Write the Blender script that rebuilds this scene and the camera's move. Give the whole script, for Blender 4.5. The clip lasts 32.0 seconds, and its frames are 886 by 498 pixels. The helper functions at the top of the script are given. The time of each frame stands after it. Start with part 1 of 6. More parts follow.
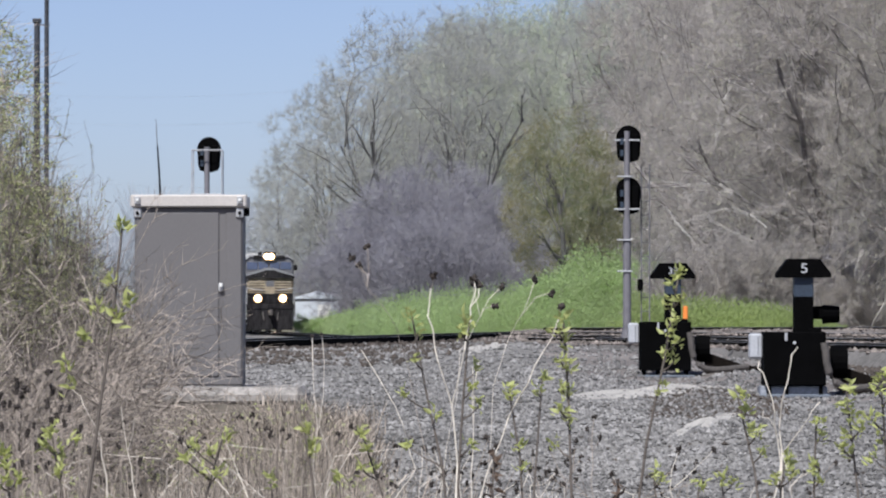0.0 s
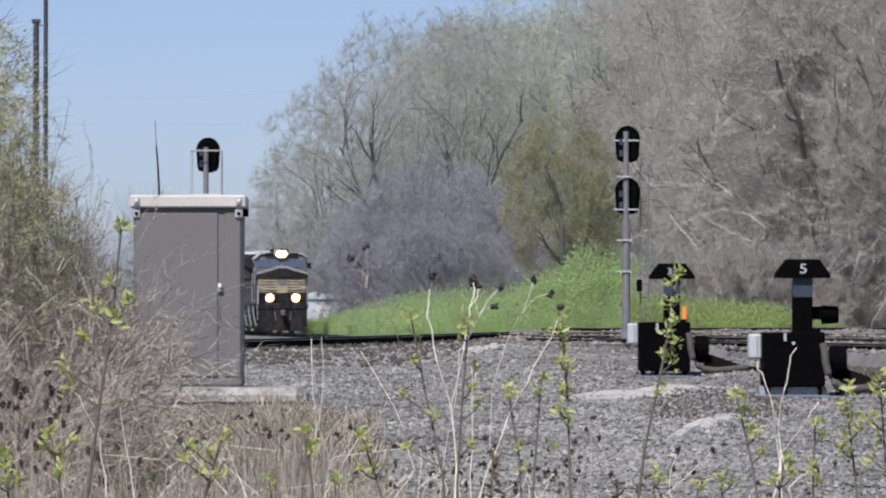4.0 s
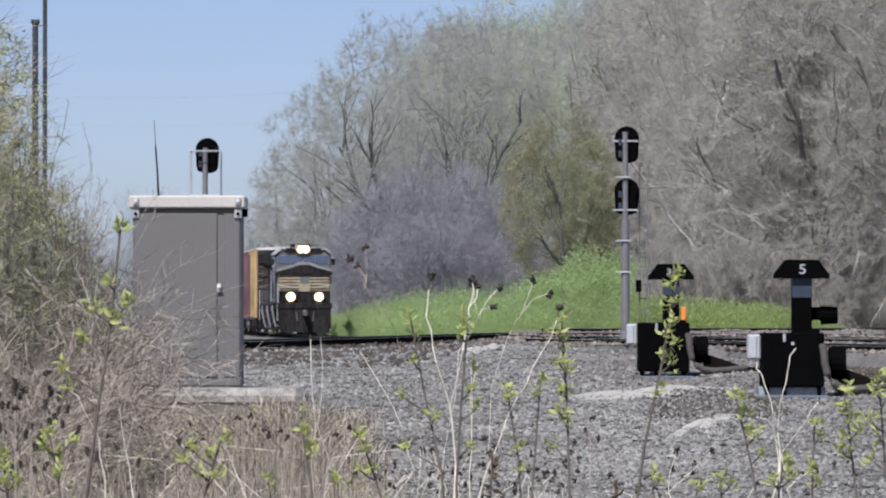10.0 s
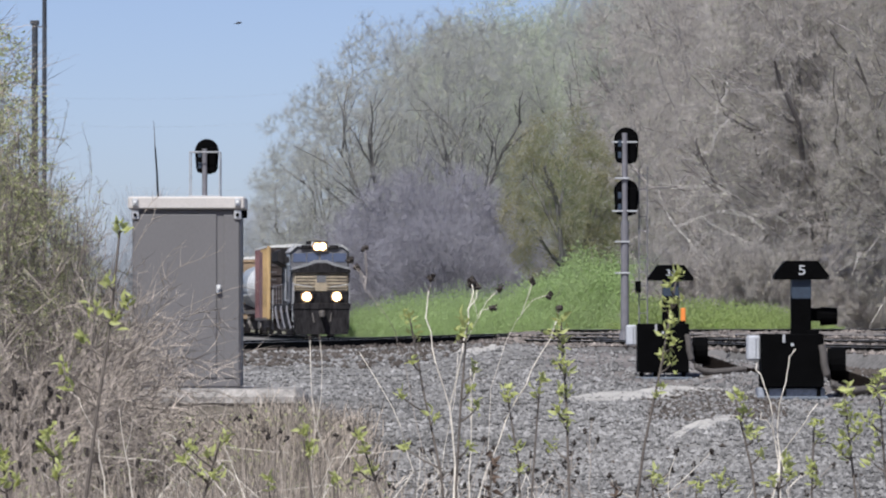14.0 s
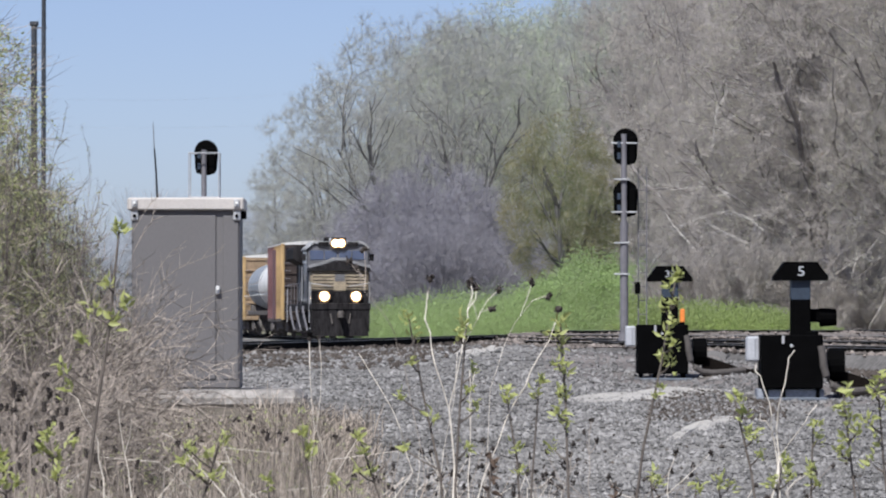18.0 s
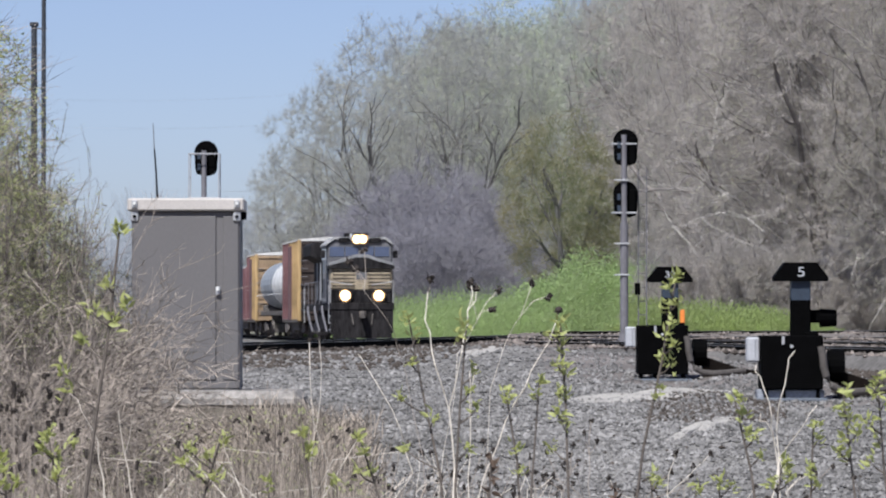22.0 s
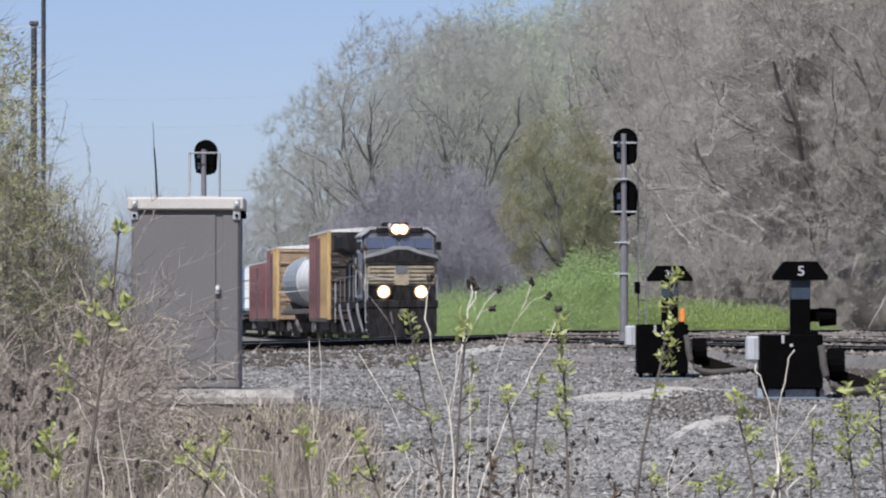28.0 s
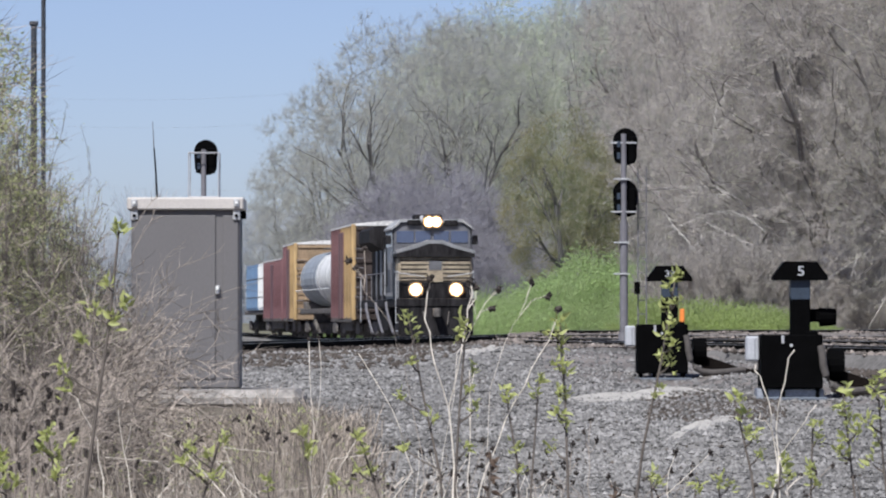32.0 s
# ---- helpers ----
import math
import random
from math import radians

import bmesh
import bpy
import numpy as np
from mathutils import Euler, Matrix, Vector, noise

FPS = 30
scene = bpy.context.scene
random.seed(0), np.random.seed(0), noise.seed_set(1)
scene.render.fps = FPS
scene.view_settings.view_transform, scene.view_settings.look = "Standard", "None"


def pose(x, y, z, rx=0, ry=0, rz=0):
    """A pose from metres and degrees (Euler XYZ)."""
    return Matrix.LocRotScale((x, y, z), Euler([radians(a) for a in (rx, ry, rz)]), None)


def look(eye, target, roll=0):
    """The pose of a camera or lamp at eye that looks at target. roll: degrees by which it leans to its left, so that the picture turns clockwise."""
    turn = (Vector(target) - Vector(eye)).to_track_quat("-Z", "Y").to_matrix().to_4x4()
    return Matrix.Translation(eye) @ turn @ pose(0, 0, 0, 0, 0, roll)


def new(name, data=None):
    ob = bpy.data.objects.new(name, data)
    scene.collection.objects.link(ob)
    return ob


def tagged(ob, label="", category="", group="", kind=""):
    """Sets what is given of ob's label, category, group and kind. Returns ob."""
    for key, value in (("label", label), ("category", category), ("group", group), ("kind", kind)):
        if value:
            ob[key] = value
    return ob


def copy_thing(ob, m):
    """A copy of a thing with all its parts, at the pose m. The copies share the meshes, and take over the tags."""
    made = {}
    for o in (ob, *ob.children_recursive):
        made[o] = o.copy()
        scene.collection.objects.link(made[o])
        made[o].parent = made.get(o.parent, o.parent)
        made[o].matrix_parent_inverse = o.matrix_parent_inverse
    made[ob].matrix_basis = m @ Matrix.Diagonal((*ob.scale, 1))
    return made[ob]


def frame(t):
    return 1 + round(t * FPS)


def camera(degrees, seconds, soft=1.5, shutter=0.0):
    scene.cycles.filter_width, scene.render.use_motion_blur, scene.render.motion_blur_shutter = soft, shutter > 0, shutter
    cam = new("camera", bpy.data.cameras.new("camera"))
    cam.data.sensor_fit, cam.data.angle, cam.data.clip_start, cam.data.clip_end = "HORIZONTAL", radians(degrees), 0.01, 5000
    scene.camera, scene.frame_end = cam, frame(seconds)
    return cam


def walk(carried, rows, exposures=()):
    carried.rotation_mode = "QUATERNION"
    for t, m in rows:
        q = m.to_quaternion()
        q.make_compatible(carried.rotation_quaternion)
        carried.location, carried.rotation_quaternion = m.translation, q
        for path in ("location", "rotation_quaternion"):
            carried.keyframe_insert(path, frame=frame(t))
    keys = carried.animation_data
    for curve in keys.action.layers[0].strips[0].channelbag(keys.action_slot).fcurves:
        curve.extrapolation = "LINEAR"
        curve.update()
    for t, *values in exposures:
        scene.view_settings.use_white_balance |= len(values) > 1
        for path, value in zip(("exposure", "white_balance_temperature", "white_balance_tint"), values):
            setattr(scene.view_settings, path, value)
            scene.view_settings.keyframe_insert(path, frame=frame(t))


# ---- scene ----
# Plan: the eye stands 1.6 m over the ground, y runs away from it, x to its right.
# Switch heaters at y 55 and 67, relay case at 45, masts at 100 and 105, train from 290 to 180, woods from 190 on.
EXPOSURE = 0.75
EYE = (0.0, 0.0, 1.6)
cam = camera(11.0, 32.0, soft=2.15)
# slow drift of the hand: seconds, turn and tilt
DRIFT = [(0, 0.0, 0.0), (1, -0.9, 0.4), (2, -1.3, 0.4), (3.5, -1.5, 0.6), (5.5, -2.2, 1.3), (7, -2.4, 1.5),
         (9, -3.0, 1.5), (11, -3.1, 1.9), (12.5, -3.5, 2.6), (14, -3.9, 3.4), (16.5, -4.8, 4.8), (18, -5.2, 5.2),
         (19.5, -5.4, 5.7), (21, -5.1, 6.2), (22.5, -5.2, 6.5), (24, -5.5, 6.2), (25.5, -5.5, 5.7),
         (27.5, -5.5, 4.8), (29, -5.5, 4.6), (30.5, -5.5, 4.8), (32, -5.7, 4.8)]
walk(cam, [(t, look(EYE, (-dx / 81.43, 100.0, 1.6 + (120 + dy) / 81.43))) for t, dx, dy in DRIFT],
     [(0.0, EXPOSURE), (32.0, EXPOSURE)])

# ---- light ----
SUN_EL, SUN_AZ = 51.0, 202.0          # height, and degrees to the right of straight ahead
world = bpy.data.worlds.new("sky")
scene.world = world
world.use_nodes = True
wn = world.node_tree.nodes
wn.clear()
sky = wn.new("ShaderNodeTexSky")
sky.sky_type, sky.sun_disc = "NISHITA", False
sky.sun_elevation, sky.sun_rotation = radians(SUN_EL), radians(SUN_AZ)
sky.air_density, sky.dust_density, sky.ozone_density = 0.6, 0.7, 2.0
bg = wn.new("ShaderNodeBackground")
bg.inputs["Strength"].default_value = 0.05
wout = wn.new("ShaderNodeOutputWorld")
tone = wn.new("ShaderNodeMix")
tone.data_type, tone.blend_type = "RGBA", "MULTIPLY"
tone.inputs[0].default_value = 1.0
tone.inputs[7].default_value = (1.3, 1.22, 1.36, 1.0)
world.node_tree.links.new(sky.outputs[0], tone.inputs[6])
world.node_tree.links.new(tone.outputs[2], bg.inputs[0])
world.node_tree.links.new(bg.outputs[0], wout.inputs[0])
sun_data = bpy.data.lights.new("sun", "SUN")
sun_data.energy, sun_data.angle, sun_data.color = 3.75, radians(0.6), (0.96, 0.96, 0.945)
sun = new("sun", sun_data)
_e, _a = radians(SUN_EL), radians(SUN_AZ)
sun.matrix_world = look((0, 0, 60), (-math.sin(_a) * math.cos(_e) * 50, -math.cos(_a) * math.cos(_e) * 50, 60 - math.sin(_e) * 50))


# ---- materials ----
def mat(name, color, rough=0.8, metal=0.0, dark=0.6, light=1.25, scale=4.0, fine=40.0, bump=0.3, tint=None, spread=0.0,
        emit=None, power=0.0, translucent=0.0, island=False, spec=0.5, streak=1.0):
    """A procedural surface: base colour varied by a coarse and a fine noise, with relief; spread varies it object by object,
    streak below one draws the stains out downwards."""
    m = bpy.data.materials.new(name)
    m.use_nodes = True
    nt = m.node_tree
    n, l = nt.nodes, nt.links
    b = n["Principled BSDF"]
    tc = n.new("ShaderNodeTexCoord")
    n1, n2 = n.new("ShaderNodeTexNoise"), n.new("ShaderNodeTexNoise")
    run = n.new("ShaderNodeMapping")
    run.inputs["Scale"].default_value = (1.0, 1.0, streak)
    l.new(tc.outputs["Object"], run.inputs["Vector"])
    for k, sc in ((n1, scale), (n2, fine)):
        k.inputs["Scale"].default_value = sc
        k.inputs["Detail"].default_value = 4
        l.new(run.outputs[0], k.inputs["Vector"])
    mixf = n.new("ShaderNodeMath")
    mixf.operation = "MULTIPLY_ADD"
    mixf.inputs[1].default_value = 0.5
    half = n.new("ShaderNodeMath")
    half.operation = "MULTIPLY"
    half.inputs[1].default_value = 0.5
    l.new(n1.outputs["Fac"], half.inputs[0])
    l.new(n2.outputs["Fac"], mixf.inputs[0])
    l.new(half.outputs[0], mixf.inputs[2])
    ramp = n.new("ShaderNodeValToRGB")
    c = Vector(color)
    t2 = Vector(tint) if tint else c * light
    ramp.color_ramp.elements[0].position, ramp.color_ramp.elements[1].position = 0.36, 0.64
    ramp.color_ramp.elements[0].color = (*(c * dark), 1)
    ramp.color_ramp.elements[1].color = (*t2, 1)
    l.new(mixf.outputs[0], ramp.inputs[0])
    last = ramp.outputs[0]
    if spread or island:
        hsv = n.new("ShaderNodeHueSaturation")
        if island:
            src = n.new("ShaderNodeNewGeometry").outputs["Random Per Island"]
        else:
            src = n.new("ShaderNodeObjectInfo").outputs["Random"]
        mr = n.new("ShaderNodeMapRange")
        mr.inputs["To Min"].default_value, mr.inputs["To Max"].default_value = 1 - spread, 1 + spread
        l.new(src, mr.inputs["Value"])
        l.new(mr.outputs[0], hsv.inputs["Value"])
        l.new(last, hsv.inputs["Color"])
        last = hsv.outputs[0]
    l.new(last, b.inputs["Base Color"])
    b.inputs["Roughness"].default_value, b.inputs["Metallic"].default_value = rough, metal
    b.inputs["Specular IOR Level"].default_value = spec
    if bump:
        bp = n.new("ShaderNodeBump")
        bp.inputs["Strength"].default_value, bp.inputs["Distance"].default_value = bump, 0.02
        l.new(mixf.outputs[0], bp.inputs["Height"])
        l.new(bp.outputs[0], b.inputs["Normal"])
    if emit:
        b.inputs["Emission Color"].default_value = (*emit, 1)
        b.inputs["Emission Strength"].default_value = power
    if translucent:
        tr = n.new("ShaderNodeBsdfTranslucent")
        mx = n.new("ShaderNodeMixShader")
        mx.inputs[0].default_value = translucent
        l.new(last, tr.inputs["Color"])
        l.new(b.outputs[0], mx.inputs[1])
        l.new(tr.outputs[0], mx.inputs[2])
        l.new(mx.outputs[0], n["Material Output"].inputs["Surface"])
    return m


M_SOIL = mat("dry_soil", (0.10, 0.082, 0.062), 0.95, scale=0.7, fine=9, tint=(0.17, 0.145, 0.11))
M_GRAVEL = mat("grey_gravel", (0.175, 0.165, 0.158), 0.95, scale=0.5, fine=14, dark=0.5, tint=(0.25, 0.24, 0.225), bump=1.0)
M_BROWNBALLAST = mat("brown_dusty_ballast", (0.15, 0.13, 0.12), 0.95, scale=0.6, fine=12, dark=0.5, tint=(0.23, 0.205, 0.19), bump=1.0)
M_STONE = mat("crushed_stone", (0.156, 0.151, 0.149), 0.9, scale=0.4, fine=5, dark=0.6, light=1.4, spread=0.6, island=True)
M_DARKBALLAST = mat("dark_grey_ballast", (0.12, 0.114, 0.11), 0.95, scale=0.3, fine=10, dark=0.6, light=1.5, bump=0.8, spec=0.1)
M_BLACKBED = mat("near_black_track_bed", (0.018, 0.017, 0.017), 0.95, scale=0.5, fine=10, dark=0.5, light=1.8, bump=0.8, spec=0.1)
M_BROWNSTONE = mat("dusty_brown_stone", (0.16, 0.136, 0.122), 0.9, scale=3, fine=30, dark=0.6, spread=0.6, island=True)
M_FINES = mat("pale_stone_fines", (0.37, 0.35, 0.325), 0.95, scale=1.5, fine=25, dark=0.75, bump=0.6)
M_MEADOW = mat("far_meadow", (0.13, 0.125, 0.08), 0.95, scale=0.08, fine=1.2, tint=(0.19, 0.175, 0.115))
M_CASE = mat("weathered_aluminium", (0.12, 0.114, 0.117), 0.65, 0.0, streak=0.4, dark=0.93, light=1.08, scale=1.2, fine=60, bump=0.05)
M_CASETOP = mat("pale_aluminium_cap", (0.50, 0.465, 0.44), 0.5, 0.1, dark=0.85, light=1.05, scale=3, fine=60, bump=0.05)
M_GALV = mat("galvanised_steel", (0.5, 0.5, 0.51), 0.45, 0.5, dark=0.8, light=1.15, scale=6, fine=80, bump=0.1)
M_DULLGALV = mat("dull_galvanised_mast", (0.145, 0.14, 0.155), 0.65, 0.05, dark=0.75, light=1.15, scale=4, fine=50, bump=0.1)
M_BLACK = mat("flat_black_paint", (0.0016, 0.0016, 0.0018), 0.8, spec=0.03, dark=0.7, light=1.6, scale=5, fine=50, bump=0.1)
# blue in this black paint is sky reflection put into the colour
M_SKYSHEEN = mat("sky_sheen_on_black", (0.03, 0.042, 0.062), 0.5, spec=0.3, dark=0.8, light=1.2, scale=6, fine=50, bump=0.05)
M_WHITE = mat("white_paint", (0.75, 0.75, 0.73), 0.6, dark=0.85, light=1.05, scale=5, fine=50, bump=0.05)
M_BOXGREY = mat("pale_grey_enamel", (0.40, 0.41, 0.44), 0.6, dark=0.85, light=1.1, scale=5, fine=50, bump=0.05)
M_CONCRETE = mat("concrete", (0.265, 0.247, 0.232), 0.9, dark=0.45, light=1.35, scale=3.5, fine=22, bump=0.9)
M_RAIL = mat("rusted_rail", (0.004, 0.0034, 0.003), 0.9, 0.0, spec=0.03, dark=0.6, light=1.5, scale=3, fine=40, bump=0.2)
M_RAILTOP = mat("polished_railhead", (0.55, 0.53, 0.52), 0.3, 0.9, dark=0.85, light=1.1, scale=3, fine=60, bump=0.05)
M_CLOD = mat("dark_dirt", (0.065, 0.055, 0.049), 0.95, dark=0.5, light=1.6, scale=3, fine=30, bump=0.4, spec=0.1)
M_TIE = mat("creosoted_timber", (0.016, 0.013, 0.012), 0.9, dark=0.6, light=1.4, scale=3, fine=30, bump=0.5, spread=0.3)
M_GROUNDSHADE = mat("blue_grey_ground_shade", (0.13, 0.15, 0.18), 0.5, dark=0.8, light=1.2, scale=4, fine=40, bump=0.1)
M_PALEGROUND = mat("pale_blue_grey_ground", (0.24, 0.255, 0.29), 0.7, dark=0.7, light=1.2, scale=5, fine=40, bump=0.1)
M_DUCT = mat("rusty_duct", (0.009, 0.007, 0.006), 0.85, 0.0, spec=0.05, dark=0.6, light=1.5, scale=4, fine=40, bump=0.3)
M_HOSE = mat("grey_rubber_hose", (0.075, 0.066, 0.061), 0.7, dark=0.7, light=1.3, scale=8, fine=50, bump=0.2)
M_ORANGE = mat("orange_tape", (0.75, 0.22, 0.04), 0.6, dark=0.8, light=1.1, scale=8, fine=50, bump=0.1)
M_POLE = mat("weathered_pole_wood", (0.036, 0.041, 0.052), 0.9, dark=0.6, light=1.3, scale=3, fine=30, bump=0.4)
M_WIRE = mat("grey_wire", (0.45, 0.47, 0.5), 0.6, 0.3, bump=0)
M_LOCO = mat("black_locomotive_paint", (0.016, 0.015, 0.016), 0.7, spec=0.06, dark=0.5, light=2.0, scale=2.5, fine=12, streak=0.2, bump=0.05)
M_LOCOBLUE = mat("dark_blue_paint", (0.022, 0.025, 0.034), 0.5, spec=0.25, dark=0.5, light=2.0, scale=2.5, fine=12, streak=0.2, bump=0.05)
M_NOSE = mat("dusty_tan_nose_paint", (0.33, 0.27, 0.19), 0.6, dark=0.4, light=1.25, scale=2.5, fine=25, bump=0.05)
M_ROOFGREY = mat("light_grey_roof", (0.21, 0.212, 0.22), 0.6, dark=0.7, light=1.2, scale=2, fine=25, bump=0.05)
M_ROOFPALE = mat("bleached_cab_roof", (0.36, 0.36, 0.37), 0.6, dark=0.4, light=1.2, scale=2, fine=25, bump=0.05)
# cab side lightened to blue-grey: sky light painted into its colour
M_SKYLITSIDE = mat("sky_lit_side", (0.14, 0.16, 0.19), 0.5, dark=0.4, light=1.6, scale=2.5, fine=10, bump=0.05, streak=0.2)
M_CABFRONT = mat("dusty_grey_cab_front", (0.1, 0.1, 0.11), 0.6, dark=0.6, light=1.3, scale=2, fine=25, bump=0.05)
M_ROOFWHITE = mat("chalky_white_roof", (0.68, 0.67, 0.66), 0.7, dark=0.5, light=1.1, scale=1.2, fine=15, bump=0.1)
# blue of the panes is reflected sky put into the base colour
M_GLASS = mat("dark_cab_glass", (0.05, 0.07, 0.13), 0.08, dark=0.9, light=1.1, bump=0, spec=0.9)
M_LAMP = mat("lit_headlight", (1, 0.8, 0.5), 0.3, emit=(1.0, 0.74, 0.42), power=60.0, bump=0)
# emission added round the lenses to imitate the glare of the lamps
M_GLARERING = mat("lamp_glare_ring", (0.9, 0.6, 0.3), 0.3, emit=(1.0, 0.66, 0.33), power=5.0, bump=0)
M_BEZEL = mat("brass_lamp_bezel", (0.5, 0.3, 0.15), 0.35, bump=0)
M_MAROON = mat("faded_maroon_paint", (0.125, 0.048, 0.056), 0.75, dark=0.55, tint=(0.2, 0.105, 0.11), scale=2.2, fine=9, streak=0.1, bump=0.1)
M_RED = mat("faded_red_paint", (0.13, 0.05, 0.06), 0.75, dark=0.55, tint=(0.2, 0.1, 0.108), scale=2.2, fine=9, streak=0.1, bump=0.1)
M_YELLOW = mat("dirty_yellow_paint", (0.42, 0.285, 0.135), 0.7, dark=0.4, light=1.15, scale=2.2, fine=9, streak=0.1, bump=0.1)
M_TANEND = mat("tan_brown_paint", (0.27, 0.19, 0.12), 0.75, dark=0.6, light=1.3, scale=1.2, fine=15, bump=0.1)
M_TANK = mat("white_tank_paint", (0.82, 0.81, 0.79), 0.45, dark=0.5, light=1.05, scale=1.3, fine=8, bump=0.05, streak=0.25)
M_TANKGREY = mat("blue_grey_tank_paint", (0.24, 0.265, 0.3), 0.55, dark=0.7, light=1.2, scale=0.8, fine=12, bump=0.05)
M_BOGIE = mat("dusty_truck_steel", (0.115, 0.105, 0.1), 0.9, spec=0.1, dark=0.45, light=1.6, scale=4, fine=30, bump=0.2)
M_DARKEND = mat("dark_brown_end", (0.045, 0.036, 0.034), 0.85, dark=0.6, light=1.6, scale=2, fine=15, bump=0.1, spec=0.1)
M_BLUEBOX = mat("blue_container", (0.12, 0.2, 0.32), 0.6, streak=0.15, dark=0.8, light=1.2, scale=1.2, fine=15, bump=0.1)
M_BARK = mat("grey_bark", (0.25, 0.235, 0.225), 0.95, dark=0.6, light=1.4, scale=1.5, fine=20, bump=0.4)
M_BARKDARK = mat("dark_limb_bark", (0.125, 0.12, 0.12), 0.95, dark=0.6, light=1.4, scale=1.5, fine=20, bump=0.4)
M_TWIG = mat("pale_twigs", (0.52, 0.5, 0.455), 0.9, dark=0.7, light=1.25, scale=0.25, fine=3, bump=0, translucent=0.5)
# far twigs lightened to a greenish grey in place of haze
M_TWIGGREEN = mat("hazed_greenish_twigs", (0.57, 0.58, 0.52), 0.9, dark=0.75, light=1.2, scale=0.25, fine=3, bump=0, translucent=0.5)
M_TWIGPURPLE = mat("purple_grey_twigs", (0.37, 0.36, 0.4), 0.9, dark=0.7, light=1.25, scale=0.3, fine=3, bump=0, translucent=0.5)
M_BUD = mat("grey_green_buds", (0.58, 0.58, 0.44), 0.8, dark=0.75, light=1.25, scale=0.3, fine=3, bump=0, translucent=0.5)
# grey twig tone with the haze before the tall trees painted in
M_TWIGHAZE = mat("hazed_grey_twigs", (0.42, 0.42, 0.41), 0.9, dark=0.7, light=1.25, scale=0.12, fine=2, bump=0, translucent=0.5)
M_TWIGBROWN = mat("brown_grey_twigs", (0.49, 0.455, 0.435), 0.9, dark=0.6, light=1.35, scale=0.25, fine=4, bump=0, translucent=0.5)
M_BARKBROWN = mat("dark_brown_bark", (0.165, 0.15, 0.145), 0.95, dark=0.6, light=1.5, scale=1.5, fine=20, bump=0.4)
M_DEADWOOD = mat("bleached_dead_wood", (0.56, 0.53, 0.5), 0.9, dark=0.6, light=1.2, scale=1.5, fine=20, bump=0.2)
M_BUDBROWN = mat("brown_olive_buds", (0.54, 0.5, 0.42), 0.8, dark=0.7, light=1.3, scale=0.2, fine=3, bump=0, translucent=0.5)
M_BUDTAN = mat("olive_tan_leaves", (0.23, 0.29, 0.15), 0.8, dark=0.85, tint=(0.46, 0.39, 0.23), scale=0.16, fine=2, bump=0, translucent=0.55)
# pale spring green, made bluer and greyer to carry some haze
M_BUDPALE = mat("pale_hazed_spring_leaves", (0.46, 0.51, 0.38), 0.8, dark=0.8, light=1.2, scale=0.3, fine=3, bump=0, translucent=0.5)
M_GREEN = mat("fresh_green_leaves", (0.36, 0.435, 0.175), 0.7, dark=0.78, light=1.35, scale=0.35, fine=4, bump=0, translucent=0.6)
# paler than the near green: distance haze is mixed into this colour
M_GREENFAR = mat("far_green_with_haze", (0.405, 0.515, 0.25), 0.7, dark=0.78, light=1.3, scale=0.3, fine=3, bump=0, translucent=0.6)
M_WILLOW = mat("yellow_green_buds", (0.47, 0.50, 0.24), 0.7, dark=0.7, light=1.2, scale=3, fine=20, bump=0, translucent=0.45)
M_CANE = mat("brown_canes", (0.25, 0.213, 0.183), 0.85, dark=0.55, light=1.5, scale=3, fine=20, bump=0.1, spread=0.75, island=True)
M_CANEPALE = mat("bleached_stalks", (0.66, 0.60, 0.52), 0.85, dark=0.75, light=1.2, scale=6, fine=40, bump=0.1)
M_GRASS = mat("dry_grass", (0.34, 0.29, 0.243), 0.9, dark=0.6, light=1.3, scale=0.8, fine=8, bump=0, translucent=0.25, spread=0.75, island=True)
M_LEAF = mat("new_weed_leaves", (0.47, 0.50, 0.19), 0.5, dark=0.75, light=1.3, scale=30, fine=90, bump=0.1, translucent=0.5)
M_DEADLEAF = mat("brown_dead_leaf", (0.11, 0.075, 0.055), 0.8, dark=0.6, light=1.5, scale=30, fine=90, bump=0.1, translucent=0.2)
M_SEED = mat("dark_seed_heads", (0.03, 0.023, 0.02), 0.9, dark=0.6, light=1.6, scale=60, fine=200, bump=0.3)
M_WEEDSTEM = mat("brown_weed_stem", (0.09, 0.074, 0.063), 0.8, dark=0.7, light=1.4, scale=12, fine=60, bump=0.1)
M_SHRUBTWIG = mat("shrub_twigs", (0.165, 0.14, 0.122), 0.85, dark=0.6, light=1.4, scale=6, fine=40, bump=0.1, spread=0.5, island=True)
M_SHED = mat("pale_blue_grey_boards", (0.5, 0.54, 0.6), 0.7, dark=0.85, light=1.1, scale=1.5, fine=12, bump=0.1)
# pale blue-grey base holds the haze of the distance
M_HAZEWOOD = mat("haze_toned_distant_wood", (0.40, 0.43, 0.475), 0.95, dark=0.85, light=1.1, scale=0.05, fine=0.8, bump=0)


# ---- mesh helpers ----
def mesh_of(bm, name, material):
    me = bpy.data.meshes.new(name)
    bm.to_mesh(me)
    bm.free()
    me.materials.append(material)
    return me


def part(name, bm, material, parent=None, label=""):
    """Links a bmesh (or a ready mesh) as one mesh object, under a thing or part if one is given."""
    me = bm if isinstance(bm, bpy.types.Mesh) else mesh_of(bm, name, material)
    ob = new(name, me)
    ob.parent = parent
    return tagged(ob, label) if label else ob


def thing(name, x, y, z, label, category, group="", rz=0.0):
    ob = new(name)
    ob.matrix_basis = pose(x, y, z, 0, 0, rz)
    ob.empty_display_size = 0.2
    return tagged(ob, label, category, group)


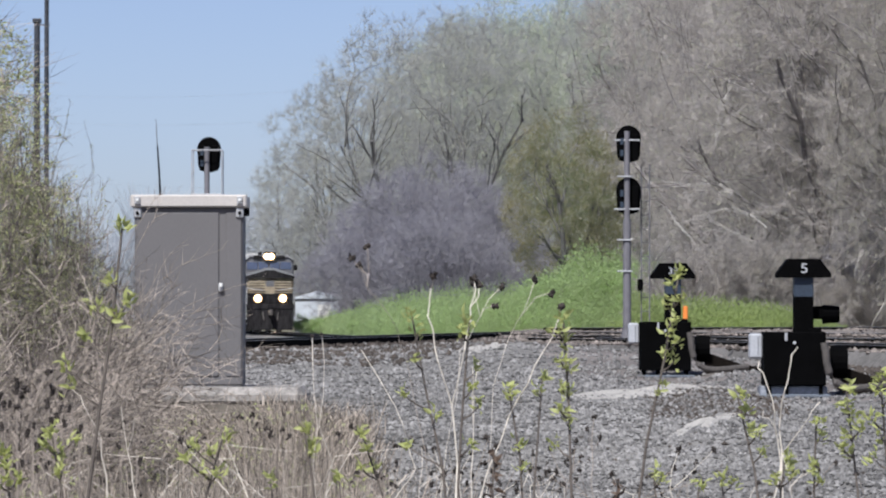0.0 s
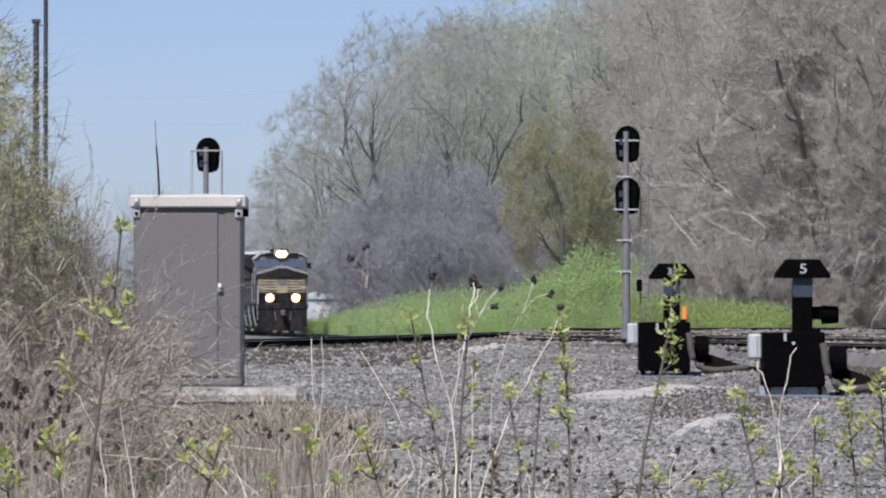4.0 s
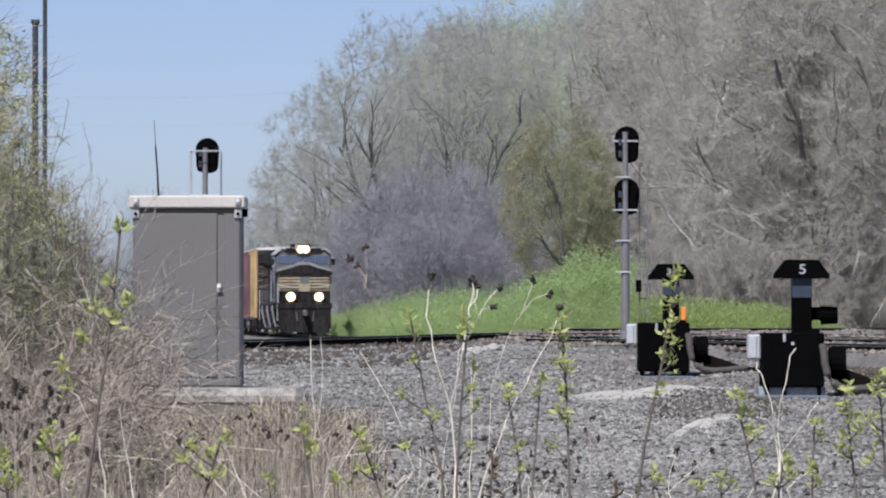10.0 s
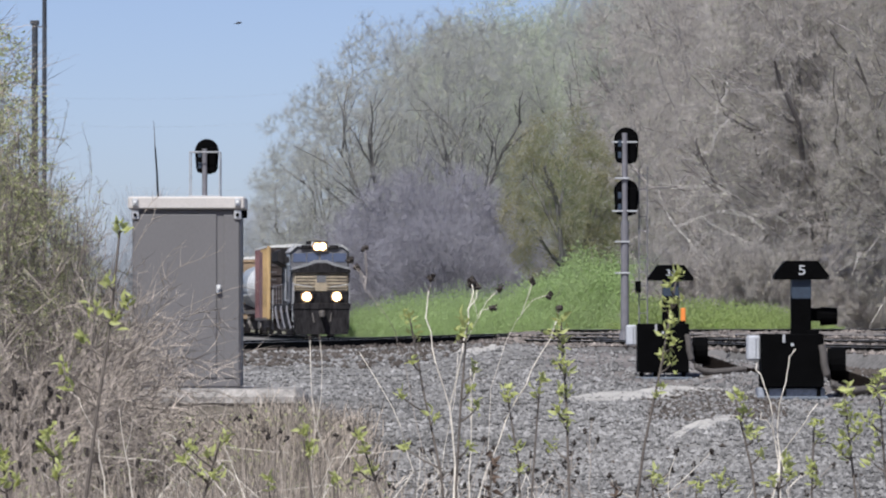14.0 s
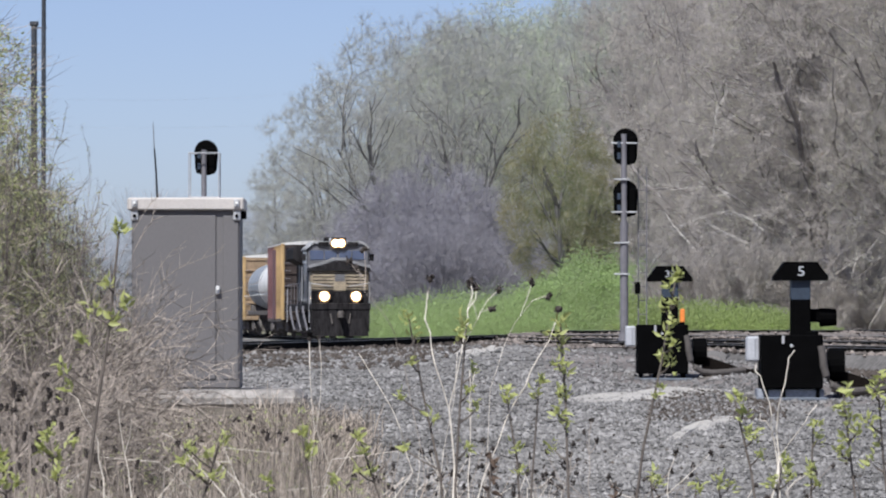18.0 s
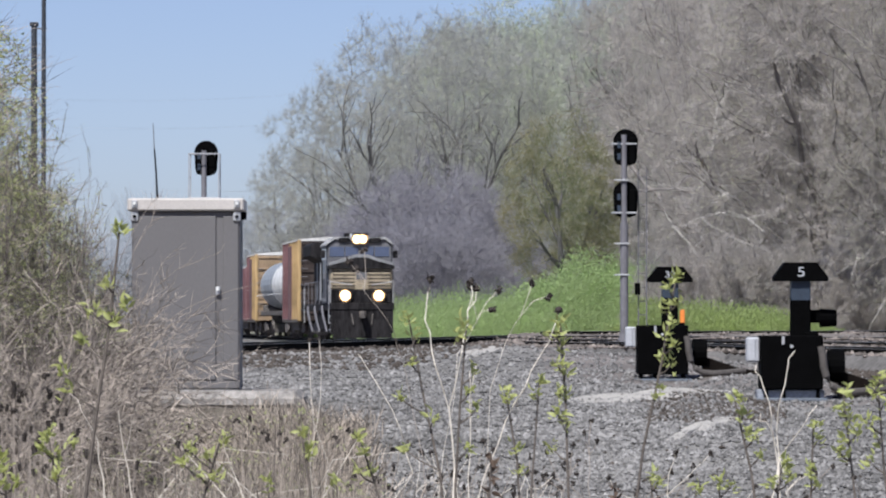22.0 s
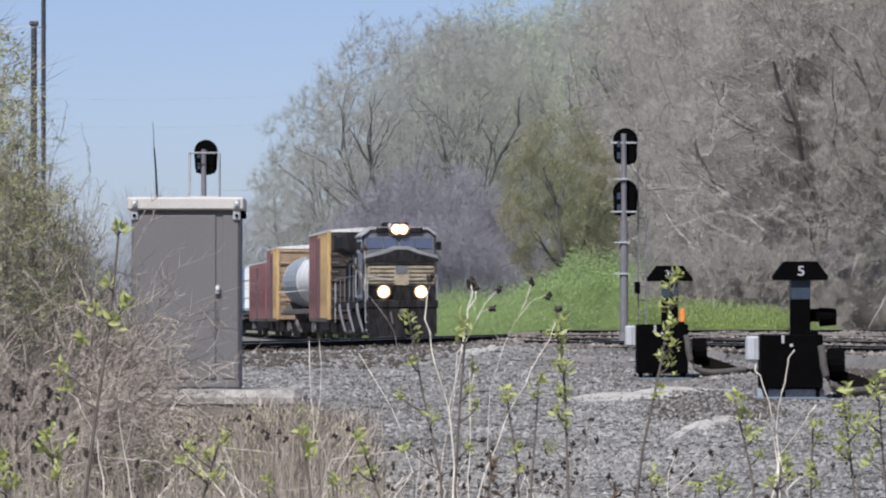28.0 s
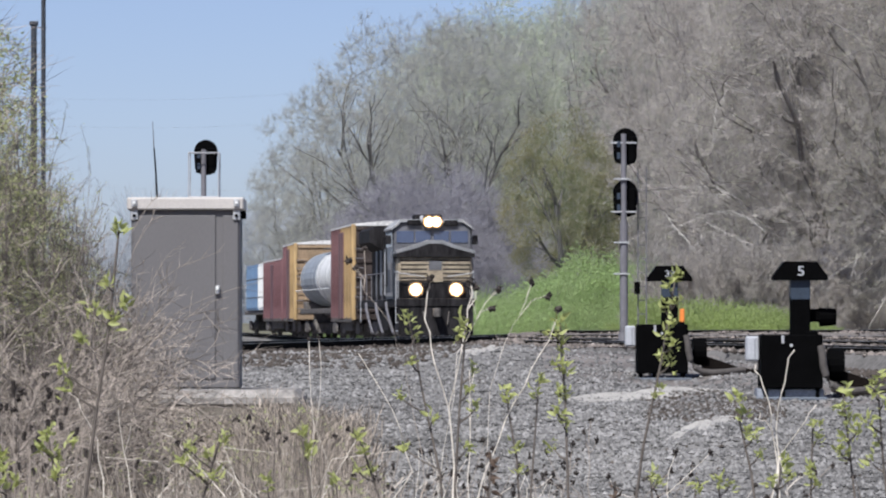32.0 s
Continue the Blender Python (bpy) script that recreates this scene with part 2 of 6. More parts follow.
def box(cx, cy, cz, sx, sy, sz, bevel=0.01, bm=None, m=None):
    """A box by its centre and size, its edges rounded."""
    bm = bm or bmesh.new()
    r = bmesh.ops.create_cube(bm, size=1.0, matrix=(m or Matrix()) @ Matrix.Translation((cx, cy, cz)) @ Matrix.Diagonal((sx, sy, sz, 1)))
    if bevel:
        es = {e for v in r["verts"] for e in v.link_edges}
        bmesh.ops.bevel(bm, geom=list(es), offset=min(bevel, 0.4 * min(sx, sy, sz)), segments=1, affect="EDGES")
    return bm


def cyl(p, q, r1, r2=None, n=12, bm=None):
    """A cylinder or cone from p to q."""
    bm = bm or bmesh.new()
    p, q = Vector(p), Vector(q)
    d = q - p
    m = Matrix.Translation((p + q) / 2) @ d.to_track_quat("Z", "Y").to_matrix().to_4x4()
    bmesh.ops.create_cone(bm, cap_ends=True, segments=n, radius1=r1, radius2=r1 if r2 is None else r2, depth=d.length, matrix=m)
    return bm


def profile(points, y0, y1, bm=None, m=None):
    """A solid of an outline in x, z, drawn out from y0 to y1."""
    bm = bm or bmesh.new()
    m = m or Matrix()
    a = [bm.verts.new(m @ Vector((x, y0, z))) for x, z in points]
    b = [bm.verts.new(m @ Vector((x, y1, z))) for x, z in points]
    bm.faces.new(a)
    bm.faces.new(b[::-1])
    k = len(points)
    for i in range(k):
        bm.faces.new((a[i], b[i], b[(i + 1) % k], a[(i + 1) % k]))
    bmesh.ops.recalc_face_normals(bm, faces=bm.faces[:])
    return bm


class Soup:
    """Many small pieces gathered into one mesh."""

    def __init__(self):
        self.v, self.f = [], []

    def tube(self, pts, r0, r1, n=3):
        base, k = len(self.v), len(pts)
        for i, p in enumerate(pts):
            d = (pts[min(i + 1, k - 1)] - pts[max(i - 1, 0)])
            if d.length < 1e-6:
                d = Vector((0, 0, 1))
            d.normalize()
            u = d.orthogonal().normalized()
            w = d.cross(u)
            r = r0 + (r1 - r0) * i / (k - 1)
            for j in range(n):
                a = 2 * math.pi * j / n
                self.v.append(p + (u * math.cos(a) + w * math.sin(a)) * r)
        for i in range(k - 1):
            for j in range(n):
                a, b = base + i * n + j, base + i * n + (j + 1) % n
                self.f.append((a, b, b + n, a + n))
        self.f.append(tuple(base + (k - 1) * n + j for j in range(n)))

    def leaf(self, p, d, size, width=0.5, rng=random):
        """A leaf of two halves folded along its rib."""
        d = d.normalized()
        u = d.cross(Vector((rng.uniform(-1, 1), rng.uniform(-1, 1), rng.uniform(-1, 1))))
        if u.length < 1e-4:
            u = d.orthogonal()
        u.normalize()
        w = d.cross(u) * size * 0.18
        b = len(self.v)
        self.v += [p, p + d * size * 0.5 + u * size * width * 0.5 + w, p + d * size, p + d * size * 0.5 - u * size * width * 0.5 + w]
        self.f += [(b, b + 1, b + 2), (b, b + 2, b + 3)]

    def sliver(self, p, d, length, width, rng=random):
        """A thin bare twig, bent once."""
        d = d.normalized()
        u = d.cross(Vector((rng.uniform(-1, 1), rng.uniform(-1, 1), rng.uniform(-1, 1)))).normalized()
        b = len(self.v)
        mid = p + d * length * 0.5 + u * length * rng.uniform(-0.12, 0.12)
        w = d.cross(u) * width * 0.5
        self.v += [p - w, p + w, mid + w * 0.8, mid - w * 0.8, p + d * length]
        self.f += [(b, b + 1, b + 2, b + 3), (b + 3, b + 2, b + 4)]

    def lump(self, p, r, rng=random, flat=0.8):
        """A small uneven stone or seed head with eight faces."""
        b = len(self.v)
        a0 = rng.uniform(0, 6.28)
        c, s = math.cos(a0), math.sin(a0)
        for x, y, z in ((1, 0, 0), (0, 1, 0), (-1, 0, 0), (0, -1, 0), (0, 0, 1), (0, 0, -1)):
            k = r * rng.uniform(0.7, 1.25)
            self.v.append(p + Vector(((x * c - y * s) * k + rng.uniform(-.2, .2) * r, (x * s + y * c) * k, z * k * flat)))
        for i in range(4):
            j = (i + 1) % 4
            self.f += [(b + i, b + j, b + 4), (b + j, b + i, b + 5)]

    def mesh(self, name, material):
        me = bpy.data.meshes.new(name)
        me.from_pydata([tuple(v) for v in self.v], [], self.f)
        me.materials.append(material)
        return me


# ---- ground ----
GY = [-3000, 4, 10, 20, 28, 36, 45, 55, 66, 77, 90, 102, 116, 160, 5000]
GZ = [0.0, 0.0, 0.06, 0.27, 0.47, 0.61, 0.70, 0.74, 0.82, 0.955, 0.95, 0.94, 0.80, 0.42, 0.42]


def ground_z(x, y):
    z = float(np.interp(y, GY, GZ))
    z += 0.07 * math.exp(-(((x + 2.3) / 1.9) ** 2 + ((y - 45.5) / 6) ** 2))      # fill round the relay case
    z += 0.16 * math.exp(-(((x - 1.2) / 1.3) ** 2 + ((y - 84) / 9) ** 2))        # ballast hump by the track
    z -= 0.13 * math.exp(-(((x - 4.2) / 0.9) ** 2 + ((y - 53) / 6) ** 2))        # hollow before the near heater
    z -= 0.17 * math.exp(-(((x - 3.2) / 0.8) ** 2 + ((y - 64) / 6) ** 2))
    if 6 < y < 130:
        z += 0.06 * noise.noise((x * 0.5, y * 0.25, 0)) + 0.03 * noise.noise((x * 1.7, y * 0.8, 3)) + 0.012 * noise.noise((x * 5, y * 2.3, 9))
    return z


def edge_of_gravel(y):
    """Where the dry grass ends and the gravel begins, in x, at the distance y."""
    return float(np.interp(y, [0, 20, 30, 38, 46, 60, 80, 90], [-0.2, -0.3, -0.45, -0.72, -1.6, -3.2, -4.6, -9]))


def build_ground():
    xs = sorted({*np.arange(-14, 14.01, 0.2).round(3), *(-3000, -1200, -500, -200, -90, -45, -25, -18, 18, 25, 45, 90, 200, 500, 1200, 3000)})
    ys = sorted({*np.arange(6, 130, 0.5).round(3), *(-3000, -900, -250, -80, -25, -6, 0, 3, 140, 155, 175, 200, 240, 300, 400, 600, 1000, 1800, 3200, 4800)})
    v = [(x, y, ground_z(x, y)) for y in ys for x in xs]
    k = len(xs)
    f = [(j * k + i, j * k + i + 1, (j + 1) * k + i + 1, (j + 1) * k + i) for j in range(len(ys) - 1) for i in range(k - 1)]
    me = bpy.data.meshes.new("ground")
    me.from_pydata(v, [], f)
    for m in (M_SOIL, M_GRAVEL, M_MEADOW, M_DARKBALLAST, M_BROWNBALLAST):
        me.materials.append(m)
    for p in me.polygons:
        c = p.center
        if 104 < c.y < 330 and -30 < c.x < 18:
            p.material_index = 3 if c.x < 2.5 else 4
        elif (51 if c.x > 3.7 else 60) + 3 * noise.noise((c.x, 0, 5)) < c.y < 150 and c.x > 1.6 + 0.4 * noise.noise((c.y * 0.3, 1, 5)):
            p.material_index = 4
        elif 43 < c.y < 56 and 0.047 < c.x / c.y + 0.012 * noise.noise((c.x * 1.5, c.y * 0.5, 4)) < 0.074:
            p.material_index = 4
        elif c.y > 150 or abs(c.x) > 16 or c.y < -20:
            p.material_index = 2
        elif c.x + 0.5 * noise.noise((c.x, c.y * 0.4, 7)) > edge_of_gravel(c.y):
            p.material_index = 1
        p.use_smooth = True
    tagged(part("ground", me, None), "grey ballast gravel running into dry brown grassland", "ground", kind="structure")


build_ground()


def build_stones():
    """Loose crushed stone on the gravel bed, thick near by and thinner far off."""
    rng = random.Random(5)
    near = Soup()
    for y0, y1, count, r0, r1 in ((24, 36, 24000, 0.008, 0.024), (36, 50, 20000, 0.011, 0.03), (50, 70, 11000, 0.016, 0.038), (70, 95, 6000, 0.022, 0.045)):
        for _ in range(count):
            y = rng.uniform(y0, y1)
            x = rng.uniform(-0.06 * y - 0.5, 0.105 * y)
            if x + rng.uniform(-0.35, 0.25) < edge_of_gravel(y):
                continue
            r = rng.uniform(r0, r1) * (1.5 if rng.random() < 0.05 else 1)
            near.lump(Vector((x, y, ground_z(x, y) + r * 0.25)), r, rng)
    tagged(part("loose_stones", near.mesh("loose_stones", M_STONE), None), "loose grey crushed stone lying on the ballast", "stones", kind="stuff")
    # pale patches of stone fines
    for cx, cy, ex, ey, half in ((2.4, 53.2, 1.3, 6.0, 0.45), (2.38, 40.9, 0.52, 3.6, 0.13), (0.75, 80.0, 0.3, 4.0, 0.4)):
        s = Soup()
        s.v.append(Vector((cx, cy, ground_z(cx, cy) + 0.045)))
        rings, seg = 8, 40
        for i in range(1, rings + 1):
            for j in range(seg):
                a = 2 * math.pi * j / seg
                k = i / rings * (1 + 0.6 * noise.noise((math.cos(a) * 2.2 + cx, math.sin(a) * 2.2 + cy, 2)))
                x, y = cx + math.cos(a) * ex * k + math.sin(a) * half * k, cy + math.cos(a) * ey * k
                s.v.append(Vector((x, y, ground_z(x, y) + 0.036 * (1 - (i / rings) ** 2) - 0.006 * (i == rings))))
        for j in range(seg):
            s.f.append((0, 1 + j, 1 + (j + 1) % seg))
        for i in range(rings - 1):
            for j in range(seg):
                a, c = 1 + i * seg + j, 1 + i * seg + (j + 1) % seg
                s.f.append((a, a + seg, c + seg, c))
        tagged(part("stone_patch", s.mesh("stone_patch", M_FINES), None), "patch of pale stone fines on the ballast", "stones", "pale patches", "stuff")


build_stones()


# ---- tracks ----
RAIL = [(-0.07, 0), (0.07, 0), (0.07, 0.02), (0.012, 0.035), (0.012, 0.13), (0.036, 0.14), (0.036, 0.172), (-0.036, 0.172), (-0.036, 0.14), (-0.012, 0.13), (-0.012, 0.035), (-0.07, 0.02)]


def track(label, x0, y0, x1, y1, z, ties=True, tie_from=0.0, tie_to=1e9):
    """A straight track from one point to another, its rail tops at z."""
    a, b = Vector((x0, y0, 0)), Vector((x1, y1, 0))
    length = (b - a).length
    rz = math.degrees(math.atan2(-(b - a).x, (b - a).y))
    t = thing("railway_track", x0, y0, z - 0.172, label, "railway track", "tracks", rz)
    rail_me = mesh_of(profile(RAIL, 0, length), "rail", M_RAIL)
    top_me = mesh_of(box(0, length / 2, 0.1745, 0.05, length, 0.005, 0), "railhead", M_RAILTOP)
    for s in (-0.755, 0.755):
        r = part("rail", rail_me, None, t)
        r.matrix_basis = pose(s, 0, 0)
        part("railhead", top_me, None, r, "polished running surface")
    if ties:
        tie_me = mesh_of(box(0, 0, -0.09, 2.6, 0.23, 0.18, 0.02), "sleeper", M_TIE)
        k = 0
        while k * 0.55 < length:
            if tie_from <= k * 0.55 <= tie_to:
                o = part("sleeper", tie_me, None, t)
                o.matrix_basis = pose(0, k * 0.55, -0.0)
            k += 1
    return t


def roadbed(x0, y0, x1, y1, z, half=2.0, material=M_GRAVEL, drop=0.235):
    """The ballast shoulder under a track."""
    a, b = Vector((x0, y0, 0)), Vector((x1, y1, 0))
    rz = math.degrees(math.atan2(-(b - a).x, (b - a).y))
    o = part("ballast_bed", profile([(-half - 0.6, -0.55), (half + 0.6, -0.55), (half, 0), (-half, 0)], 0, (b - a).length), material)
    o.matrix_basis = pose(x0, y0, z - drop, 0, 0, rz)
    tagged(o, "raised bed of grey crushed stone", "ballast bed", "ballast beds", "structure")


# the train's own track, straight, 5.5 degrees off the line of sight
TX0, TY0 = -10.885, 289.56
TVX, TVY = 0.33038, -3.43296
RAILZ = 0.66
FRAME = 0.3           # the vehicles' frames stand this much over their running gear
_far, _near = -40.0, 46.0
track("straight main track with rusted rails on dark sleepers", TX0 + TVX * _near, TY0 + TVY * _near, TX0 + TVX * _far, TY0 + TVY * _far, RAILZ, tie_to=60)
roadbed(TX0 + TVX * _near, TY0 + TVY * _near, TX0 + TVX * _far, TY0 + TVY * _far, RAILZ, material=M_GRAVEL)
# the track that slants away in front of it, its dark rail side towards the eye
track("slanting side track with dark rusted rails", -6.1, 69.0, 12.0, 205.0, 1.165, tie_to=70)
roadbed(-6.1, 69.0, 12.0, 205.0, 1.165, material=M_BLACKBED)
# the tracks that fan out behind the switch heaters, bedded almost to the rail tops
for lab, x0, y0, x1, y1, z, to in (("track through the switches with brown rails", 12.0, 47.0, 2.6, 100.0, 1.15, 45),
                                   ("second track through the switches", 14.5, 78.0, 2.9, 113.0, 1.15, 36),
                                   ("third track beyond the switches", 22.0, 144.0, 3.3, 126.0, 1.3, 0), ("middle track with rusted rails", 18.0, 100.0, 3.1, 121.0, 1.2, 0)):
    track(lab, x0, y0, x1, y1, z, ties=to > 0, tie_to=to)
    roadbed(x0, y0, x1, y1, z, material=M_DARKBALLAST if y0 < 50 else M_BROWNBALLAST, drop=0.075)


def track_ballast():
    """Uneven stones heaped along the rails."""
    rng = random.Random(21)
    s, b = Soup(), Soup()
    for (x0, y0), (x1, y1), z, count, soup in (((12.0, 47.0), (2.6, 100.0), 1.07, 2600, b), ((14.5, 78.0), (2.9, 113.0), 1.07, 2600, b),
                                               ((22.0, 144.0), (3.3, 126.0), 1.22, 2200, b), ((18.0, 100.0), (3.1, 121.0), 1.14, 2200, b), ((-6.1, 69.0), (2.5, 133.6), 0.98, 2600, s)):
        d = Vector((x1 - x0, y1 - y0, 0))
        n = Vector((d.y, -d.x, 0)).normalized()
        for _ in range(count):
            u = rng.random()
            o = rng.choice((-1, 1)) * rng.uniform(0.85, 2.1) if rng.random() < 0.75 else rng.uniform(-0.6, 0.6)
            r = rng.uniform(0.03, 0.075)
            p = Vector((x0, y0, z)) + d * u + n * o
            p.z += 0.05 * noise.noise((p.x * 0.8, p.y * 0.4, 1)) - (0.03 if abs(o) < 0.7 else 0)
            soup.lump(p, r, rng)
    dark = Soup()
    d = Vector((8.6, 64.6, 0))
    n = Vector((d.y, -d.x, 0)).normalized()
    for _ in range(3200):
        u, o = rng.random() * 1.02, 1.2 + 4.2 * rng.random() ** 2
        p = Vector((-6.1, 69.0, 0)) + d * u + n * o
        r = rng.uniform(0.03, 0.085)
        p.z = max(ground_z(p.x, p.y), 0.93 - 0.5 * max(0.0, o - 1.9)) + r * 0.2
        dark.lump(p, r, rng, 0.7)
    for _ in range(1900):
        p = Vector((-6.1, 69.0, 0)) + d * rng.random() + n * rng.uniform(0.83, 1.3)
        p.z = rng.uniform(0.96, 1.04) + 0.05 * noise.noise((p.x * 2.0, p.y * 0.7, 3))
        dark.lump(p, rng.uniform(0.025, 0.06), rng, 0.8)
    tagged(part("track_ballast", dark.mesh("track_ballast", M_CLOD), None), "dark stones along the slanting track", "stones", kind="stuff")
    tagged(part("track_ballast", b.mesh("track_ballast", M_BROWNSTONE), None), "dusty brown ballast stones along the switch tracks", "stones", kind="stuff")
    tagged(part("track_ballast", s.mesh("track_ballast", M_STONE), None), "grey ballast stones along the slanting track", "stones", kind="stuff")


track_ballast()


def dark_clods():
    """Dark lumps of spilled dirt and old timber chips between the switch tracks."""
    rng = random.Random(77)
    s = Soup()
    for _ in range(26):
        y = rng.uniform(72, 108)
        x = rng.uniform(0.062, 0.1) * y
        for _ in range(rng.randint(5, 16)):
            r = rng.uniform(0.04, 0.11)
            s.lump(Vector((x + rng.gauss(0, 0.35), y + rng.gauss(0, 0.6), 1.05 + r * 0.3)), r, rng, 0.6)
    for x0, x1, y0, y1, count, r0, r1 in ((0.085, 0.102, 57, 76, 520, 0.03, 0.07), (0.045, 0.075, 42, 56, 1500, 0.012, 0.036), (-0.03, 0.1, 30, 62, 420, 0.01, 0.028)):
        for _ in range(count):
            y = rng.uniform(y0, y1)
            x = rng.uniform(x0, x1) * y
            if x > edge_of_gravel(y) + 0.2:
                s.lump(Vector((x, y, ground_z(x, y) + r0)), rng.uniform(r0, r1), rng, 0.7)
    tagged(part("dark_clods", s.mesh("dark_clods", M_CLOD), None), "dark clods of dirt between the switch tracks", "dirt", kind="stuff")


dark_clods()


# ---- relay case ----
def relay_case(x, y, z):
    t = thing("relay_case", x, y, z, "tall grey aluminium railway relay case with a pale overhanging cap", "relay case")
    w, h, d = 1.06, 1.74, 0.62
    part("body", box(0, d / 2, h / 2, w, d, h, 0.012), M_CASE, t)
    part("door", box(-0.11, -0.008, h / 2 + 0.02, w - 0.25, 0.018, h - 0.14, 0.006), M_CASE, t)
    part("side_panel", box(w / 2 - 0.09, -0.006, h / 2 + 0.02, 0.15, 0.014, h - 0.14, 0.005), M_CASE, t)
    part("cap", box(0, d / 2, h + 0.062, w + 0.08, d + 0.12, 0.124, 0.015), M_CASETOP, t, "pale overhanging cap")
    part("plinth", box(0, d / 2, -0.05, w - 0.08, d - 0.06, 0.12, 0.01), M_GALV, t)
    for s in (-1, 1):
        tab = part("lifting_tab", box(s * (w / 2 - 0.03), -0.075, h + 0.068, 0.055, 0.02, 0.075, 0.006), M_GALV, t)
        part("bolt", cyl((s * (w / 2 - 0.03), -0.084, h + 0.072), (s * (w / 2 - 0.03), -0.1, h + 0.072), 0.014, n=8), M_WHITE, tab)
        eye = part("hanger", box(s * (w / 2 - 0.03), -0.024, h - 0.05, 0.075, 0.03, 0.1, 0.01), M_GALV, t)
        part("bolt", cyl((s * (w / 2 - 0.03), -0.04, h - 0.055), (s * (w / 2 - 0.03), -0.052, h - 0.055), 0.018, n=8), M_BLACK, eye)
    part("knob", cyl((w / 2 - 0.005, 0.06, h - 0.045), (w / 2 + 0.06, 0.06, h - 0.045), 0.04, n=10), M_BLACK, t, "black vent knob")
    hd = part("handle", box(w / 2 - 0.215, -0.03, 0.96, 0.045, 0.03, 0.085, 0.01), M_GALV, t, "bright latch handle")
    part("latch", cyl((w / 2 - 0.215, -0.045, 0.975), (w / 2 - 0.215, -0.07, 0.975), 0.016, n=8), M_WHITE, hd)
    for k in (0.35, 0.95, 1.5):
        part("hinge", cyl((-w / 2 + 0.012, -0.012, k - 0.06), (-w / 2 + 0.012, -0.012, k + 0.06), 0.012, n=8), M_CASE, t)
    return t


relay_case(-2.487, 45.0, 0.93)
slab = part("concrete_pad", box(-2.2, 45.15, 0.82, 1.75, 1.9, 0.2, 0.07), M_CONCRETE)
tagged(slab, "pale concrete pad under the relay case", "concrete pad")


def whip_antenna(x, y, z):
    t = thing("whip_antenna", x, y, z, "thin dark whip antenna on the case roof", "antenna")
    s = Soup()
    s.tube([Vector((0, 0, 0)), Vector((-0.012, 0, 0.25)), Vector((-0.03, 0, 0.5))], 0.011, 0.008, 6)
    part("mount_rod", s.mesh("mount_rod", M_BLACK), None, t)
    s = Soup()
    s.tube([Vector((-0.03, 0, 0.48)), Vector((-0.036, 0, 0.62)), Vector((-0.044, 0, 0.76))], 0.005, 0.003, 5)
    part("whip", s.mesh("whip", M_HOSE), None, t)


whip_antenna(-2.79, 45.4, 2.79)


# ---- signals ----
def head_mesh():
    """A tall rounded target plate with a deep back."""
    pts = []
    r, h = 0.27, 0.81
    for k in range(13):
        a = math.pi * k / 12
        pts.append((math.cos(a) * r, h - r + math.sin(a) * r))
    for k in range(9):
        a = math.pi + math.pi * k / 8
        pts.append((math.cos(a) * (r - 0.02), 0.16 + math.sin(a) * 0.16))
    return profile(pts, 0, 0.05)


def signal_head(t, z, zb):
    hd = part("signal_head", head_mesh(), M_BLACK, t, "black rounded signal target seen from behind")
    hd.matrix_basis = pose(0.04, 0.16, z)
    part("lamp_case", box(-0.15, -0.09, 0.33, 0.13, 0.2, 0.58, 0.02), M_BLACK, hd)
    part("lamp_case", box(0.14, -0.09, 0.33, 0.15, 0.2, 0.58, 0.02), M_BLACK, hd)
    for k in (0.2, 0.45):
        part("cover_plate", box(-0.15, -0.2, k, 0.08, 0.02, 0.14, 0.01), M_SKYSHEEN, hd)
    for k in (0.2, 0.5):
        part("hood", cyl((0, 0.05, k), (0, 0.38, k), 0.13, n=14), M_BLACK, hd)
    part("bracket", box(0, -0.02, zb, 0.56, 0.05, 0.035, 0.006), M_GALV, t)


def right_signal(x, y, z):
    t = thing("signal_mast", x, y, z, "grey steel signal mast with two black heads", "railway signal", "signals")
    part("mast", cyl((0, 0, 0.1), (0, 0, 2.7), 0.092, 0.09, 14), M_DULLGALV, t)
    part("upper_mast", cyl((0, 0, 2.7), (0, 0, 4.62), 0.065, 0.06, 12), M_DULLGALV, t)
    part("base_casting", cyl((0, 0, 0.02), (0, 0, 0.3), 0.15, 0.11, 14), M_DULLGALV, t)
    part("foundation", box(0, 0, -0.2, 0.5, 0.5, 0.42, 0.03), M_CONCRETE, t)
    signal_head(t, 3.94, 4.42)
    signal_head(t, 2.81, 2.92)
    for k in (3.63, 2.25, 1.57):
        part("bracket", box(-0.05, -0.09, k, 0.34, 0.06, 0.035, 0.006), M_GALV, t)
    part("equipment_box", box(0.29, 0, 1.27, 0.12, 0.16, 0.26, 0.01), M_BLACK, t)
    lad = part("ladder", cyl((0.32, 0.25, 0.2), (0.32, 0.25, 3.9), 0.016, n=6), M_DULLGALV, t)
    part("ladder_rail", cyl((0.5, 0.25, 0.2), (0.5, 0.25, 3.9), 0.016, n=6), M_DULLGALV, lad)
    for k in range(12):
        part("rung", cyl((0.32, 0.25, 0.4 + k * 0.3), (0.5, 0.25, 0.4 + k * 0.3), 0.01, n=5), M_DULLGALV, lad)


